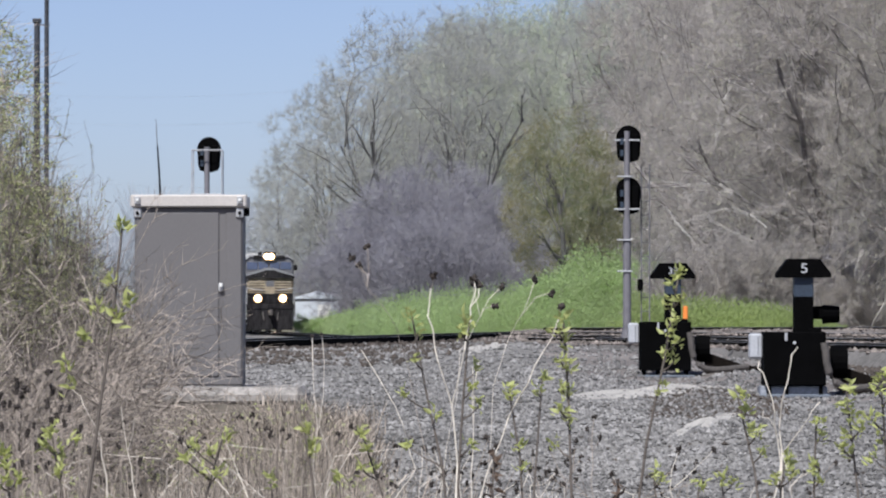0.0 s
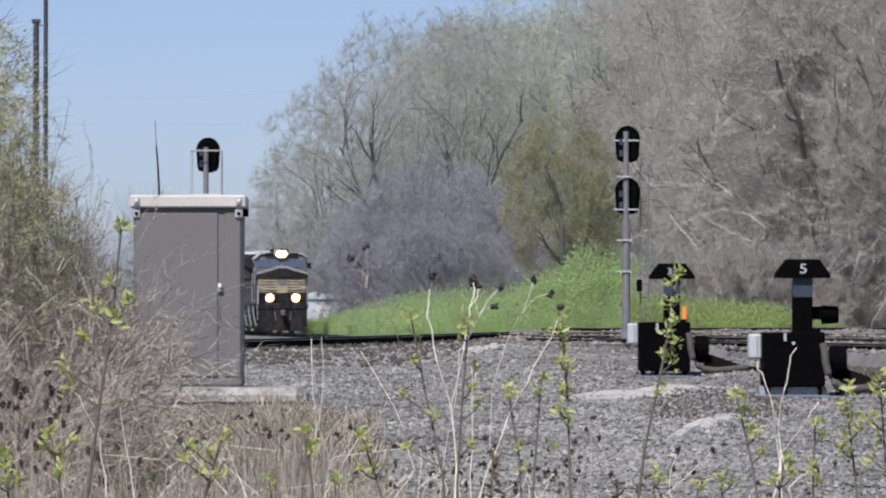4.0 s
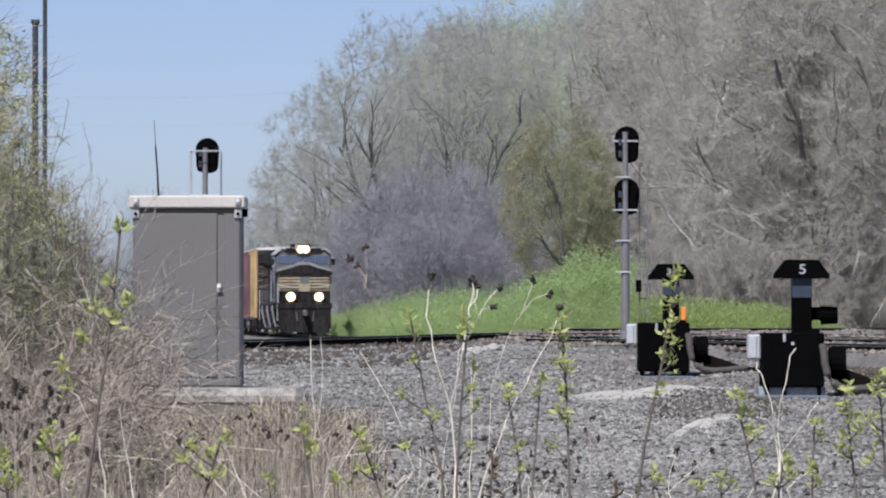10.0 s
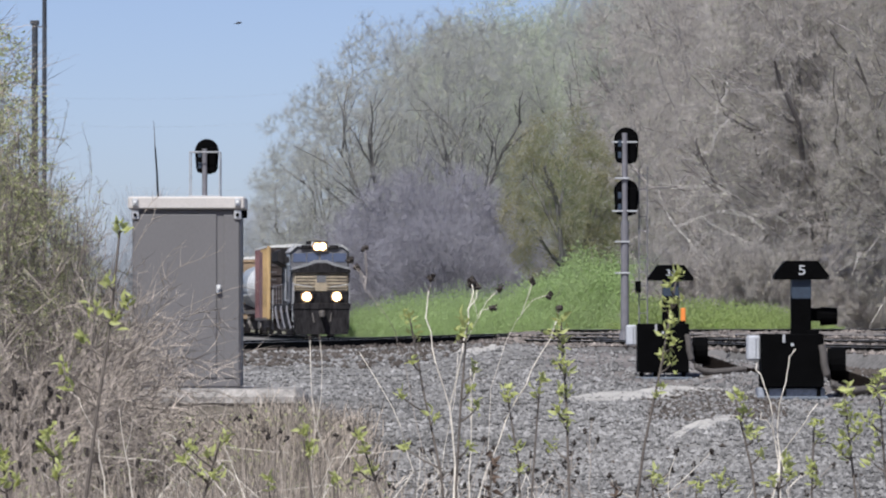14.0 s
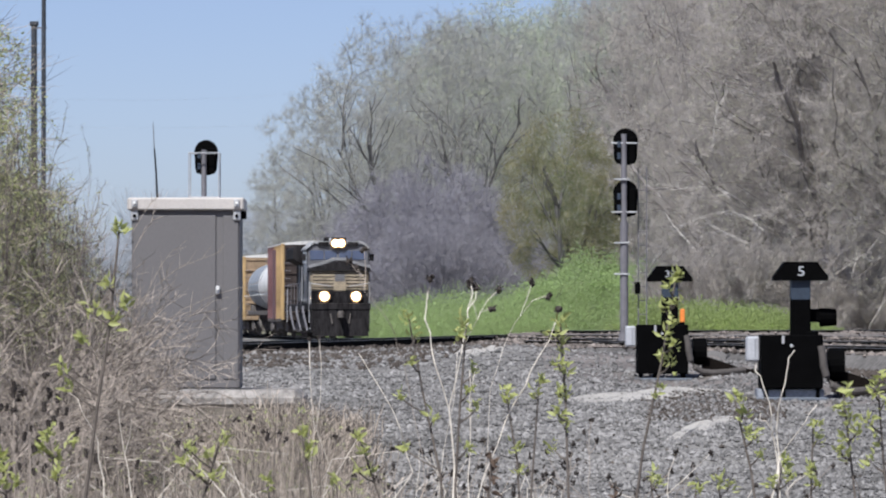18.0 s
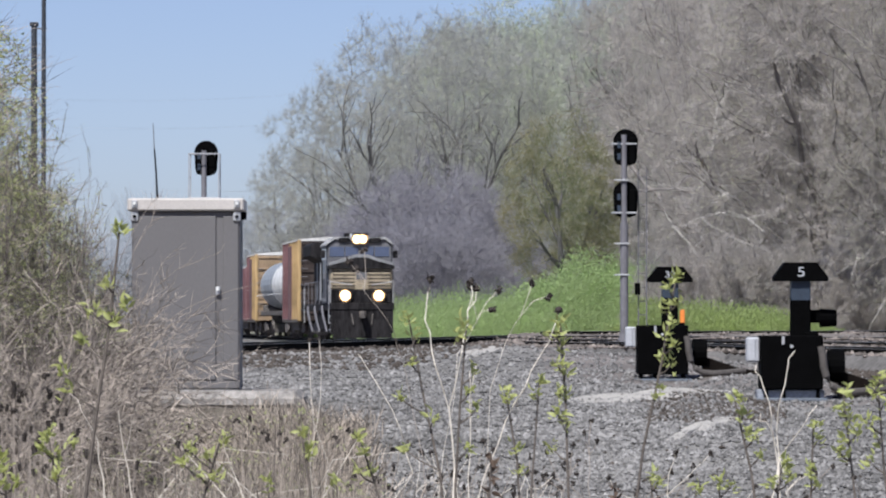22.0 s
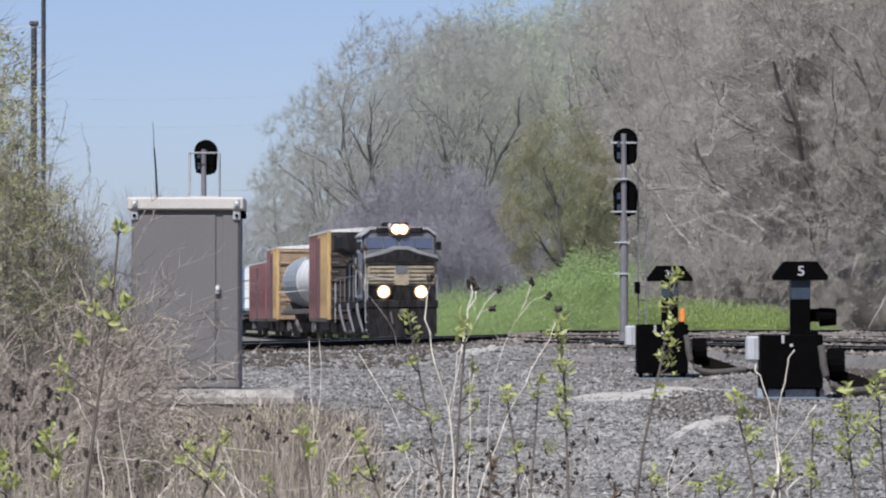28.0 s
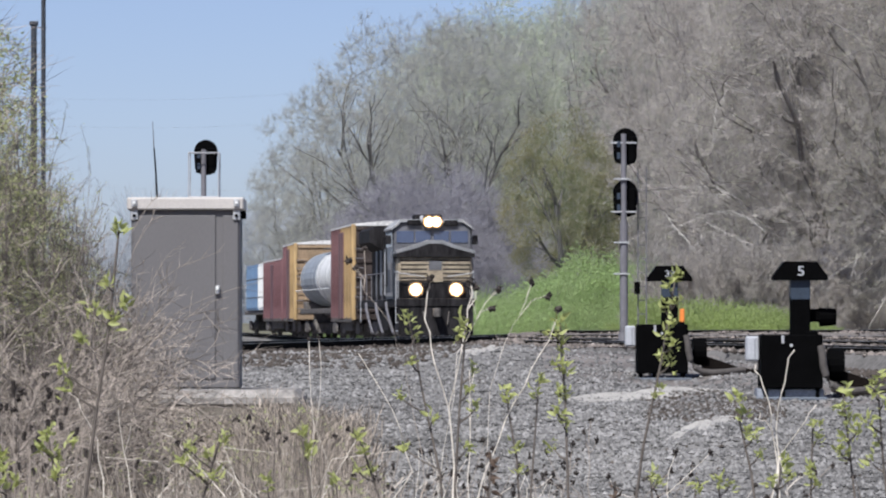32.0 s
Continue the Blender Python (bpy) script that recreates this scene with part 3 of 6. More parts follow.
def left_signal(x, y, z):
    t = thing("signal_mast", x, y, z, "grey steel signal mast with a railed platform and one black head", "railway signal", "signals")
    part("mast", cyl((0, 0, 0.1), (0, 0, 4.5), 0.07, 0.06, 14), M_DULLGALV, t)
    part("base_box", box(0.0, -0.08, 0.21, 0.28, 0.26, 0.42, 0.02), M_BOXGREY, t)
    part("foundation", box(0, 0, -0.2, 0.5, 0.5, 0.42, 0.03), M_CONCRETE, t)
    signal_head(t, 3.92, 4.42)
    part("platform", box(0.0, 0.1, 3.4, 0.72, 0.75, 0.05, 0.01), M_GALV, t)
    part("platform_box", box(0.07, 0.0, 3.33, 0.4, 0.3, 0.08, 0.01), M_BLACK, t)
    for sx in (-0.33, 0.35):
        for sy in (-0.26, 0.45):
            part("railing_post", cyl((sx, sy, 3.4), (sx, sy, 4.42), 0.014, n=6), M_GALV, t)
        part("railing", cyl((sx, -0.26, 4.42), (sx, 0.45, 4.42), 0.014, n=6), M_GALV, t)
        part("railing", cyl((sx, -0.26, 3.9), (sx, 0.45, 3.9), 0.01, n=6), M_GALV, t)
    part("railing", cyl((-0.33, -0.26, 4.42), (0.35, -0.26, 4.42), 0.014, n=6), M_GALV, t)


right_signal(4.0, 100.0, 1.02)
left_signal(-5.39, 105.0, 0.98)


# ---- switch heaters ----
def switch_heater(x, y, z, text, size, tape, low, high):
    t = thing("switch_heater", x, y, z, "black switch heater with a numbered T-shaped stack" + (" and orange tape" if tape else ""), "switch heater", "switch heaters")
    w = 0.74
    part("cabinet", box(0, 0.3, (low + high) / 2, w, 0.6, high - low, 0.015), M_BLACK, t)
    for sx in (-0.31, -0.1, 0.31):
        part("leg", box(sx, 0.06, low - 0.12, 0.045, 0.04, 0.27, 0.004), M_BLACK, t)
        part("leg", box(sx, 0.54, low - 0.12, 0.045, 0.04, 0.27, 0.004), M_BLACK, t)
    # plate added in blue-grey as the heater's shade on the ground
    part("shade_plate", box(-0.02, 0.24, -0.075, 0.86, 0.95, 0.03, 0.005), M_GROUNDSHADE, t, "blue-grey plate in place of the heater's shade")
    part("top_hatch", box(0.24, 0.2, high + 0.015, 0.16, 0.3, 0.05, 0.01), M_BLACK, t)
    st = part("chimney", box(0.11, 0.2, 0.9, 0.235, 0.22, 0.5, 0.01), M_BLACK, t)
    part("chimney_collar", box(0.11, 0.2, 1.23, 0.235, 0.225, 0.25, 0.008), M_SKYSHEEN, st, "upper stack, black with sky sheen put into its colour")
    hood = profile([(-0.325, 0), (0.325, 0), (0.325, 0.05), (0.19, 0.225), (-0.19, 0.225), (-0.325, 0.05)], 0, 0.4)
    hd = part("hood", hood, M_BLACK, st, "black T-shaped rain hood")
    hd.matrix_basis = pose(0.11, 0.02, 1.34)
    cu = bpy.data.curves.new("number", "FONT")
    cu.body, cu.size, cu.extrude, cu.align_x = text, size, 0.002, "CENTER"
    tmp = bpy.data.objects.new("number", cu)
    me = bpy.data.meshes.new_from_object(tmp)
    bpy.data.objects.remove(tmp)
    me.materials.clear()
    me.materials.append(M_BOXGREY)
    nb = part("number", me, None, t, "pale painted number")
    nb.matrix_basis = pose(0.11, 0.014, 1.345 + 0.11 - size * 0.36, 90, 0, 0) @ Matrix.Diagonal((1.25, 1, 1, 1))
    part("junction_box", box(-0.46, 0.24, high - 0.17, 0.15, 0.3, 0.3, 0.02), M_BOXGREY, t, "pale metal junction box")
    part("box_lid", box(-0.48, 0.08, high - 0.17, 0.09, 0.02, 0.27, 0.008), M_BOXGREY, t)
    if not tape:
        # slab added as bright ground between the legs, its rim as shade
        part("plinth", box(-0.01, 0.34, low - 0.11, 0.8, 0.5, 0.21, 0.01), M_PALEGROUND, t, "pale blue-grey slab in place of bright ground")
        part("shade_rim", box(0.0, 0.2, low - 0.125, 0.84, 0.3, 0.045, 0.006), M_GROUNDSHADE, t)
        part("motor", cyl((0.36, 0.4, 0.9), (0.56, 0.4, 0.9), 0.115, 0.1, n=14, bm=box(0.3, 0.4, 0.92, 0.2, 0.2, 0.16, 0.02)), M_BLACK, t)
    part("latch", box(-0.11, -0.012, high - 0.06, 0.035, 0.02, 0.1, 0.006), M_GALV, t, "bright latch")
    part("knob", cyl((-0.01, -0.0, high - 0.13), (-0.01, -0.03, high - 0.13), 0.02, n=10), M_GALV, t, "bright knob")
    s = Soup()
    pts = [Vector(p) for p in ((0.34, -0.05, 0.56), (0.36, -0.06, 0.45), (0.37, -0.06, 0.32), (0.40, -0.06, 0.2), (0.47, -0.05, 0.09), (0.58, -0.03, 0.03), (0.74, 0.0, 0.015), (0.95, 0.08, 0.03), (1.2, 0.2, 0.06))]
    s.tube(pts, 0.046, 0.046, 10)
    part("hose", s.mesh("hose", M_HOSE), None, t, "thick grey bent hose")
    part("fan_housing", cyl((0.46, 0.5, 0.32), (0.66, 0.5, 0.32), 0.2, n=16), M_BLACK, t)
    part("duct", profile([(0.6, -0.05), (1.5, -0.06), (1.5, 0.03), (1.1, 0.1), (0.75, 0.22), (0.6, 0.27)], 0.42, 0.75), M_DUCT, t, "rust-brown tapered duct")
    if tape:
        part("tape", box(0.29, 0.16, 0.83, 0.07, 0.06, 0.22, 0.01), M_ORANGE, t, "orange tape")
    return t


switch_heater(4.21, 55.0, 0.73, "5", 0.165, False, 0.045, 0.69)
switch_heater(3.23, 66.7, 0.815, "33", 0.13, True, 0.0, 0.715)


# ---- line poles ----
def line_pole(x, y, z, h, r, top):
    t = thing("utility_pole", x, y, z, "weathered grey wooden line pole beyond the bushes", "utility pole", "line poles")
    part("shaft", cyl((0, 0, -0.3), (0, 0, h), r, r * 0.8, 12), M_POLE, t)
    if top:
        part("cap", box(0, 0, h - 0.02, r * 2.3, r * 2.3, 0.18, 0.02), M_POLE, t)
        part("strut", box(0.3, 0, h - 0.2, 0.5, 0.06, 0.06, 0.01), M_DULLGALV, t)


line_pole(-17.66, 200.0, 0.9, 13.6, 0.16, True)
line_pole(-17.2, 199.5, 0.9, 22.0, 0.11, False)


def wires():
    s = Soup()
    for za, zb in ((31, 37.0), (27.5, 33), (20.5, 22.5)):
        pts = []
        for k in range(25):
            u = k / 24
            pts.append(Vector((-60 + 80 * u, 600.0, za + (zb - za) * u - 3 * (1 - (2 * u - 1) ** 2))))
        s.tube(pts, 0.008, 0.008, 3)
    tagged(part("overhead_wires", s.mesh("overhead_wires", M_WIRE), None), "faint far overhead power wires", "power wires", kind="structure")


wires()


# ---- train ---- each vehicle stands at its front end's middle, on the rails, its own y running forwards
HEADING = math.degrees(math.atan2(-TVX, TVY))
SPEED = math.hypot(TVX, TVY)
vehicles, wheelsets = [], []


def vehicle(name, back, label, category):
    """A vehicle whose own origin runs back metres behind the headlight."""
    t = thing(name, 0, 0, 0, label, category)
    vehicles.append((t, back))
    return t


WHEEL_ME = mesh_of(cyl((0.79, 0, 0), (0.66, 0, 0), 0.46, n=20, bm=cyl((-0.66, 0, 0), (-0.79, 0, 0), 0.46, n=20, bm=cyl((-0.8, 0, 0), (0.8, 0, 0), 0.07, n=8))), "wheelset", M_BOGIE)


def truck(t, y, axles, gap):
    span = gap * (axles - 1)
    f = part("truck_frame", box(0, y, 0.5 - FRAME, 1.9, span + 0.7, 0.55, 0.04), M_BOGIE, t)
    for s in (-1, 1):
        part("side_frame", profile([(-span / 2 - 0.45, 0.42), (-span / 2 - 0.3, 0.7), (-0.7, 0.85), (0.7, 0.85), (span / 2 + 0.3, 0.7), (span / 2 + 0.45, 0.42), (0.5, 0.3), (-0.5, 0.3)],
                                   s * 1.0, s * 1.12, m=pose(0, y, -FRAME, 0, 0, 90)), M_BOGIE, f)
    part("bolster", box(0, y, 0.75, 1.5, 0.8, 0.55, 0.04), M_BOGIE, f)
    for k in range(axles):
        w = part("wheelset", WHEEL_ME, None, t)
        w.matrix_basis = pose(0, y - span / 2 + k * gap, 0.46 - FRAME)
        wheelsets.append((w, y - span / 2 + k * gap))
        for s in (-1, 1):
            part("axle_box", box(s * 1.06, y - span / 2 + k * gap, 0.46 - FRAME, 0.16, 0.3, 0.3, 0.04), M_BOGIE, f)


def locomotive():
    t = vehicle("diesel_locomotive", 0.0, "dark diesel locomotive with a tan nose and lit headlights", "locomotive")
    part("underframe", box(0, -7.87, 1.28, 3.0, 19.65, 0.34, 0.04), M_LOCO, t)
    part("fuel_tank", box(0, -6.6, 0.6, 2.7, 5.6, 1.05, 0.15), M_LOCO, t)
    truck(t, -1.4, 3, 1.85)
    truck(t, -13.2, 3, 1.85)
    # nose: tan block under a dark gabled top, with raised bands
    nose = part("nose", box(0, 1.02, 2.58, 2.86, 1.45, 1.0, 0.08), M_NOSE, t, "tan front hood with dark bands")
    part("lower_nose", box(0, 1.0, 1.77, 2.84, 1.45, 0.64, 0.04), M_LOCO, t)
    for z in (2.25, 2.42, 2.59, 2.76, 2.93):
        part("band", box(0, 1.755, z, 2.7, 0.012, 0.05, 0), M_LOCO, nose)
    part("emblem", box(0, 1.762, 2.72, 0.5, 0.02, 0.36, 0.02), M_CABFRONT, nose, "dusty grey square emblem")
    part("nose_door", box(0.0, 1.756, 2.42, 0.62, 0.014, 0.66, 0.005), M_NOSE, nose)
    part("nose_top", profile([(-1.53, 3.06), (1.53, 3.06), (1.53, 3.2), (0.75, 3.4), (0.25, 3.58), (-0.25, 3.58), (-0.75, 3.4), (-1.53, 3.2)], 0.3, 1.87), M_LOCO, t, "dark gabled hood top")
    part("gable_trim", profile([(-1.53, 3.2), (-0.75, 3.4), (-0.25, 3.58), (0.25, 3.58), (0.75, 3.4), (1.53, 3.2), (1.53, 3.32), (0.75, 3.54), (0.28, 3.72), (-0.28, 3.72), (-0.75, 3.54), (-1.53, 3.32)], 0.6, 1.8), M_ROOFGREY, t, "pale grey edge of the hood top")
    # cab
    cab = part("cab", profile([(-1.55, 1.45), (1.55, 1.45), (1.55, 4.12), (1.2, 4.42), (-1.2, 4.42), (-1.55, 4.12)], -2.6, 0.45), M_LOCOBLUE, t, "dark blue cab")
    part("cab_front", profile([(-1.5, 3.1), (1.5, 3.1), (1.5, 4.12), (1.16, 4.4), (-1.16, 4.4), (-1.5, 4.12)], 0.45, 0.5), M_CABFRONT, cab, "dusty grey cab front")
    part("cab_roof", profile([(-1.62, 4.13), (-1.62, 4.2), (-1.22, 4.55), (1.22, 4.55), (1.62, 4.2), (1.62, 4.13), (1.2, 4.44), (-1.2, 4.44)], -2.7, 0.62), M_ROOFPALE, cab, "pale sun-bleached roof")
    for x0, x1 in ((-1.4, -0.72), (-0.66, -0.06), (0.06, 0.66), (0.72, 1.4)):
        part("windshield_pane", box((x0 + x1) / 2, 0.515, 3.86, x1 - x0, 0.03, 0.46, 0.02), M_GLASS, cab)
    for s in (-1, 1):
        for y in (-1.9, -0.9, 0.0):
            part("side_window", box(s * 1.556, y, 3.75, 0.03, 0.7, 0.55, 0.02), M_GLASS, cab)
        part("side_panel", box(s * 1.552, -1.05, 3.45, 0.02, 2.8, 1.25, 0.01), M_SKYLITSIDE, cab, "upper cab side, sky light painted in blue-grey")
        part("door", box(s * 1.556, -2.2, 2.9, 0.02, 0.6, 1.9, 0.02), M_LOCO, cab)
        part("side_stripe", box(s * 1.56, -1.1, 1.62, 0.02, 2.9, 0.14, 0.004), M_ROOFGREY, cab, "pale sill stripe")
        part("grab_iron", cyl((s * 1.6, 0.36, 1.6), (s * 1.6, 0.36, 3.3), 0.02, n=6), M_DULLGALV, cab)
        part("grab_iron", cyl((s * 1.6, -2.5, 1.6), (s * 1.6, -2.5, 3.3), 0.025, n=6), M_GALV, cab)
        part("cab_lettering", box(s * 1.565, -1.0, 2.75, 0.012, 1.1, 0.3, 0.004), M_ROOFGREY, cab, "pale lettering bar")
        part("window_frame", box(s * 1.553, -0.45, 3.75, 0.03, 1.75, 0.66, 0.02), M_ROOFGREY, cab)
        part("mirror", box(s * 1.7, 0.3, 3.75, 0.22, 0.05, 0.35, 0.02), M_LOCO, cab)
        part("number_board", box(s * 0.72, 0.6, 4.42, 0.55, 0.06, 0.22, 0.02), M_LOCO, cab)
        part("horn", cyl((s * 0.25, -1.5, 4.62), (s * 0.25, -1.1, 4.66), 0.04, 0.09, 8), M_GALV, cab)
    part("air_conditioner", box(0.0, -1.7, 4.66, 1.1, 1.0, 0.24, 0.05), M_LOCO, cab)
    hl = part("headlight", box(0, 0.62, 4.45, 0.76, 0.16, 0.44, 0.06), M_LOCO, t, "lit twin headlight over the windshield")
    for s in (-1, 1):
        part("bezel", cyl((s * 0.15, 0.685, 4.45), (s * 0.15, 0.712, 4.45), 0.25, n=20), M_BEZEL, hl)
        part("glare_ring", cyl((s * 0.14, 0.69, 4.45), (s * 0.14, 0.722, 4.45), 0.185, n=20), M_GLARERING, hl, "glowing ring in place of lamp glare")
        part("lens", cyl((s * 0.13, 0.70, 4.45), (s * 0.13, 0.74, 4.45), 0.125, n=16), M_LAMP, hl)
        dl = part("ditch_light", box(s * 0.785, 1.97, 1.8, 0.6, 0.16, 0.6, 0.12), M_LOCO, t, "lit ditch light")
        part("bezel", cyl((s * 0.785, 2.03, 1.8), (s * 0.785, 2.062, 1.8), 0.295, n=24), M_BEZEL, dl)
        part("glare_ring", cyl((s * 0.785, 2.04, 1.8), (s * 0.785, 2.072, 1.8), 0.225, n=24), M_GLARERING, dl, "glowing ring in place of lamp glare")
        part("lens", cyl((s * 0.785, 2.05, 1.8), (s * 0.785, 2.09, 1.8), 0.15, n=16), M_LAMP, dl)
    # long hood
    part("hood", profile([(-0.92, 1.45), (0.92, 1.45), (0.92, 4.05), (0.7, 4.3), (-0.7, 4.3), (-0.92, 4.05)], -17.2, -2.6), M_LOCO, t)
    part("hood_roof", box(0, -9.8, 4.34, 1.5, 14.2, 0.1, 0.03), M_ROOFGREY, t)
    part("radiator", profile([(-0.9, 3.5), (-1.5, 3.85), (-1.5, 4.35), (-1.3, 4.5), (1.3, 4.5), (1.5, 4.35), (1.5, 3.85), (0.9, 3.5)], -17.0, -11.2), M_LOCO, t, "wide dark radiator hood")
    part("blower_duct", box(1.05, -4.6, 3.0, 0.4, 2.6, 1.4, 0.06), M_LOCO, t)
    part("exhaust", box(0, -7.4, 4.5, 0.5, 0.9, 0.35, 0.04), M_LOCO, t)
    # every third door and the panels carry the same painted sky light
    for k in range(8):
        for x in (-0.93, 0.93):
            part("hood_door", box(x, -9.4 - k * 0.74, 2.6, 0.03, 0.66, 1.9, 0.02), M_SKYLITSIDE if k % 3 == 1 else M_LOCO, t)
    for x in (-0.95, 0.95):
        for y, z, h in ((-3.4, 3.2, 1.3), (-5.6, 2.6, 1.7), (-7.2, 3.3, 1.2)):
            part("access_panel", box(x, y, z, 0.03, 0.55, h, 0.02), M_SKYLITSIDE, t, "hood panel, sky light painted in blue-grey")
    # front platform, plough, steps and handrails
    part("front_platform", box(0, 1.9, 1.3, 3.0, 0.5, 0.34, 0.03), M_LOCO, t)
    part("pilot", profile([(-1.45, 0.05), (0, -0.15), (1.45, 0.05), (1.45, 1.15), (-1.45, 1.15)], 1.75, 2.1), M_LOCO, t)
    part("plough", profile([(-1.4, -0.18), (1.4, -0.18), (1.25, 0.7), (-1.25, 0.7)], 2.1, 2.27), M_LOCO, t)
    cp = part("coupler", box(0, 2.5, 0.92, 0.28, 0.7, 0.3, 0.04), M_BOGIE, t)
    part("knuckle", cyl((0.03, 2.9, 0.75), (0.03, 2.9, 1.08), 0.13, n=10), M_BOGIE, cp)
    for s in (-1, 1):
        part("air_hose", cyl((s * 0.5, 2.15, 0.95), (s * 0.42, 2.35, 0.45), 0.035, n=6), M_HOSE, t)
        for k in range(3):
            part("step", box(s * 1.32, 1.55, 0.2 + k * 0.32, 0.36, 0.5, 0.04, 0.01), M_GALV, t)
        part("handrail", cyl((s * 1.47, 2.0, 2.5), (s * 1.47, 0.4, 2.5), 0.022, n=6), M_GALV, t)
        for y in (2.0, 1.2, 0.4):
            part("stanchion", cyl((s * 1.47, y, 1.4), (s * 1.47, y, 2.5), 0.02, n=6), M_GALV, t)
        part("front_rail", cyl((s * 1.47, 2.05, 2.45), (s * 0.45, 2.05, 2.3), 0.022, n=6), M_GALV, t)
        part("walkway_rail", cyl((s * 1.47, -2.7, 2.5), (s * 1.47, -15.8, 2.5), 0.022, n=6), M_DULLGALV, t)
        for k in range(6):
            part("stanchion", cyl((s * 1.47, -2.8 - k * 2.6, 1.4), (s * 1.47, -2.8 - k * 2.6, 2.5), 0.02, n=6), M_DULLGALV, t)
        for y in (-2.6, -7.6, -12.6):
            rail = Soup()
            rail.tube([Vector((s * 1.53, y, 1.3)), Vector((s * 1.57, y + 0.5, 1.1)), Vector((s * 1.57, y + 1.6, 0.7)), Vector((s * 1.55, y + 2.6, 0.35)), Vector((s * 1.53, y + 3.2, 0.1))], 0.065, 0.05, 6)
            part("step_rail", rail.mesh("step_rail", M_DULLGALV), None, t, "pale curved rail beside the walkway steps")
        part("sand_box", box(s * 1.2, -0.2, 1.85, 0.5, 1.2, 0.8, 0.05), M_LOCO, t)
        part("battery_box", box(s * 1.22, -3.6, 1.75, 0.5, 1.8, 0.6, 0.05), M_LOCO, t)
        for y in (1.4, -15.9):
            part("grab_iron", cyl((s * 1.5, y, 0.5), (s * 1.5, y, 2.3), 0.022, n=6), M_GALV, t)
    return t


def under_car(t, length):
    truck(t, -2.3, 2, 1.75)
    truck(t, -length + 2.3, 2, 1.75)
    part("centre_sill", box(0, -length / 2, 0.95, 0.5, length + 0.9, 0.3, 0.02), M_BOGIE, t)
    for y in (0.55, -length - 0.5):
        part("coupler", box(0, y, 0.9, 0.25, 0.5, 0.28, 0.03), M_BOGIE, t)


def boxcar(back, length, height, front, side, end_m, stripe, label, roof=None, z0=0.62):
    """A boxcar with ribbed sides; its first stripe metres are in the colour of front."""
    t = vehicle("boxcar", back, label, "boxcar")
    under_car(t, length)
    hw = 1.5
    part("floor_frame", box(0, -length / 2, 0.4, 2.5, length - 7.4, 0.55, 0.05), M_BOGIE, t)
    part("body", box(0, -length / 2, (z0 + height) / 2, 2 * hw, length, height - z0, 0.05), side, t)
    part("end_wall", box(0, 0.03, (z0 + height) / 2, 2 * hw + 0.02, 0.08, height - z0, 0.03), end_m, t)
    part("roof", profile([(-1.56, height - 0.06), (1.56, height - 0.06), (1.56, height + 0.02), (0, height + 0.16), (-1.56, height + 0.02)], -length, 0.1), roof or M_ROOFWHITE, t, "sun-bleached pale roof")
    n = int(length / 0.9)
    rib_me = mesh_of(box(0, 0, (z0 + height) / 2, 0.07, 0.12, height - z0 - 0.1, 0.015), "rib", side)
    rib2_me = mesh_of(box(0, 0, (z0 + height) / 2, 0.07, 0.12, height - z0 - 0.1, 0.015), "rib", front)
    for s in (-1, 1):
        if stripe:
            part("side_panel", box(s * (hw + 0.012), -stripe / 2, (z0 + height) / 2, 0.024, stripe, height - z0 - 0.06, 0.005), front, t, "yellow side panel")
        for k in range(n):
            y = -0.3 - k * (length - 0.6) / (n - 1)
            part("rib", rib2_me if -y < stripe else rib_me, None, t).matrix_basis = pose(s * (hw + 0.045), y, 0)
        part("door", box(s * (hw + 0.05), -length / 2, (z0 + height) / 2 - 0.1, 0.06, 2.6, height - z0 - 0.3, 0.02), side, t)
        part("corner_post", box(s * (hw - 0.02), 0.05, (z0 + height) / 2, 0.2, 0.14, height - z0, 0.02), front, t)
        part("side_sill", box(s * (hw - 0.03), -length / 2, z0 + 0.02, 0.16, length, 0.22, 0.02), M_BOGIE, t)
    for k in range(6):
        part("end_rib", box(0, 0.1, z0 + 0.4 + k * (height - z0 - 0.6) / 5, 2.7, 0.08, 0.14, 0.03), end_m, t)
    for k in range(7):
        part("ladder_rung", cyl((1.05, 0.18, 1.2 + k * 0.42), (1.45, 0.18, 1.2 + k * 0.42), 0.02, n=5), M_DULLGALV, t)
    return t


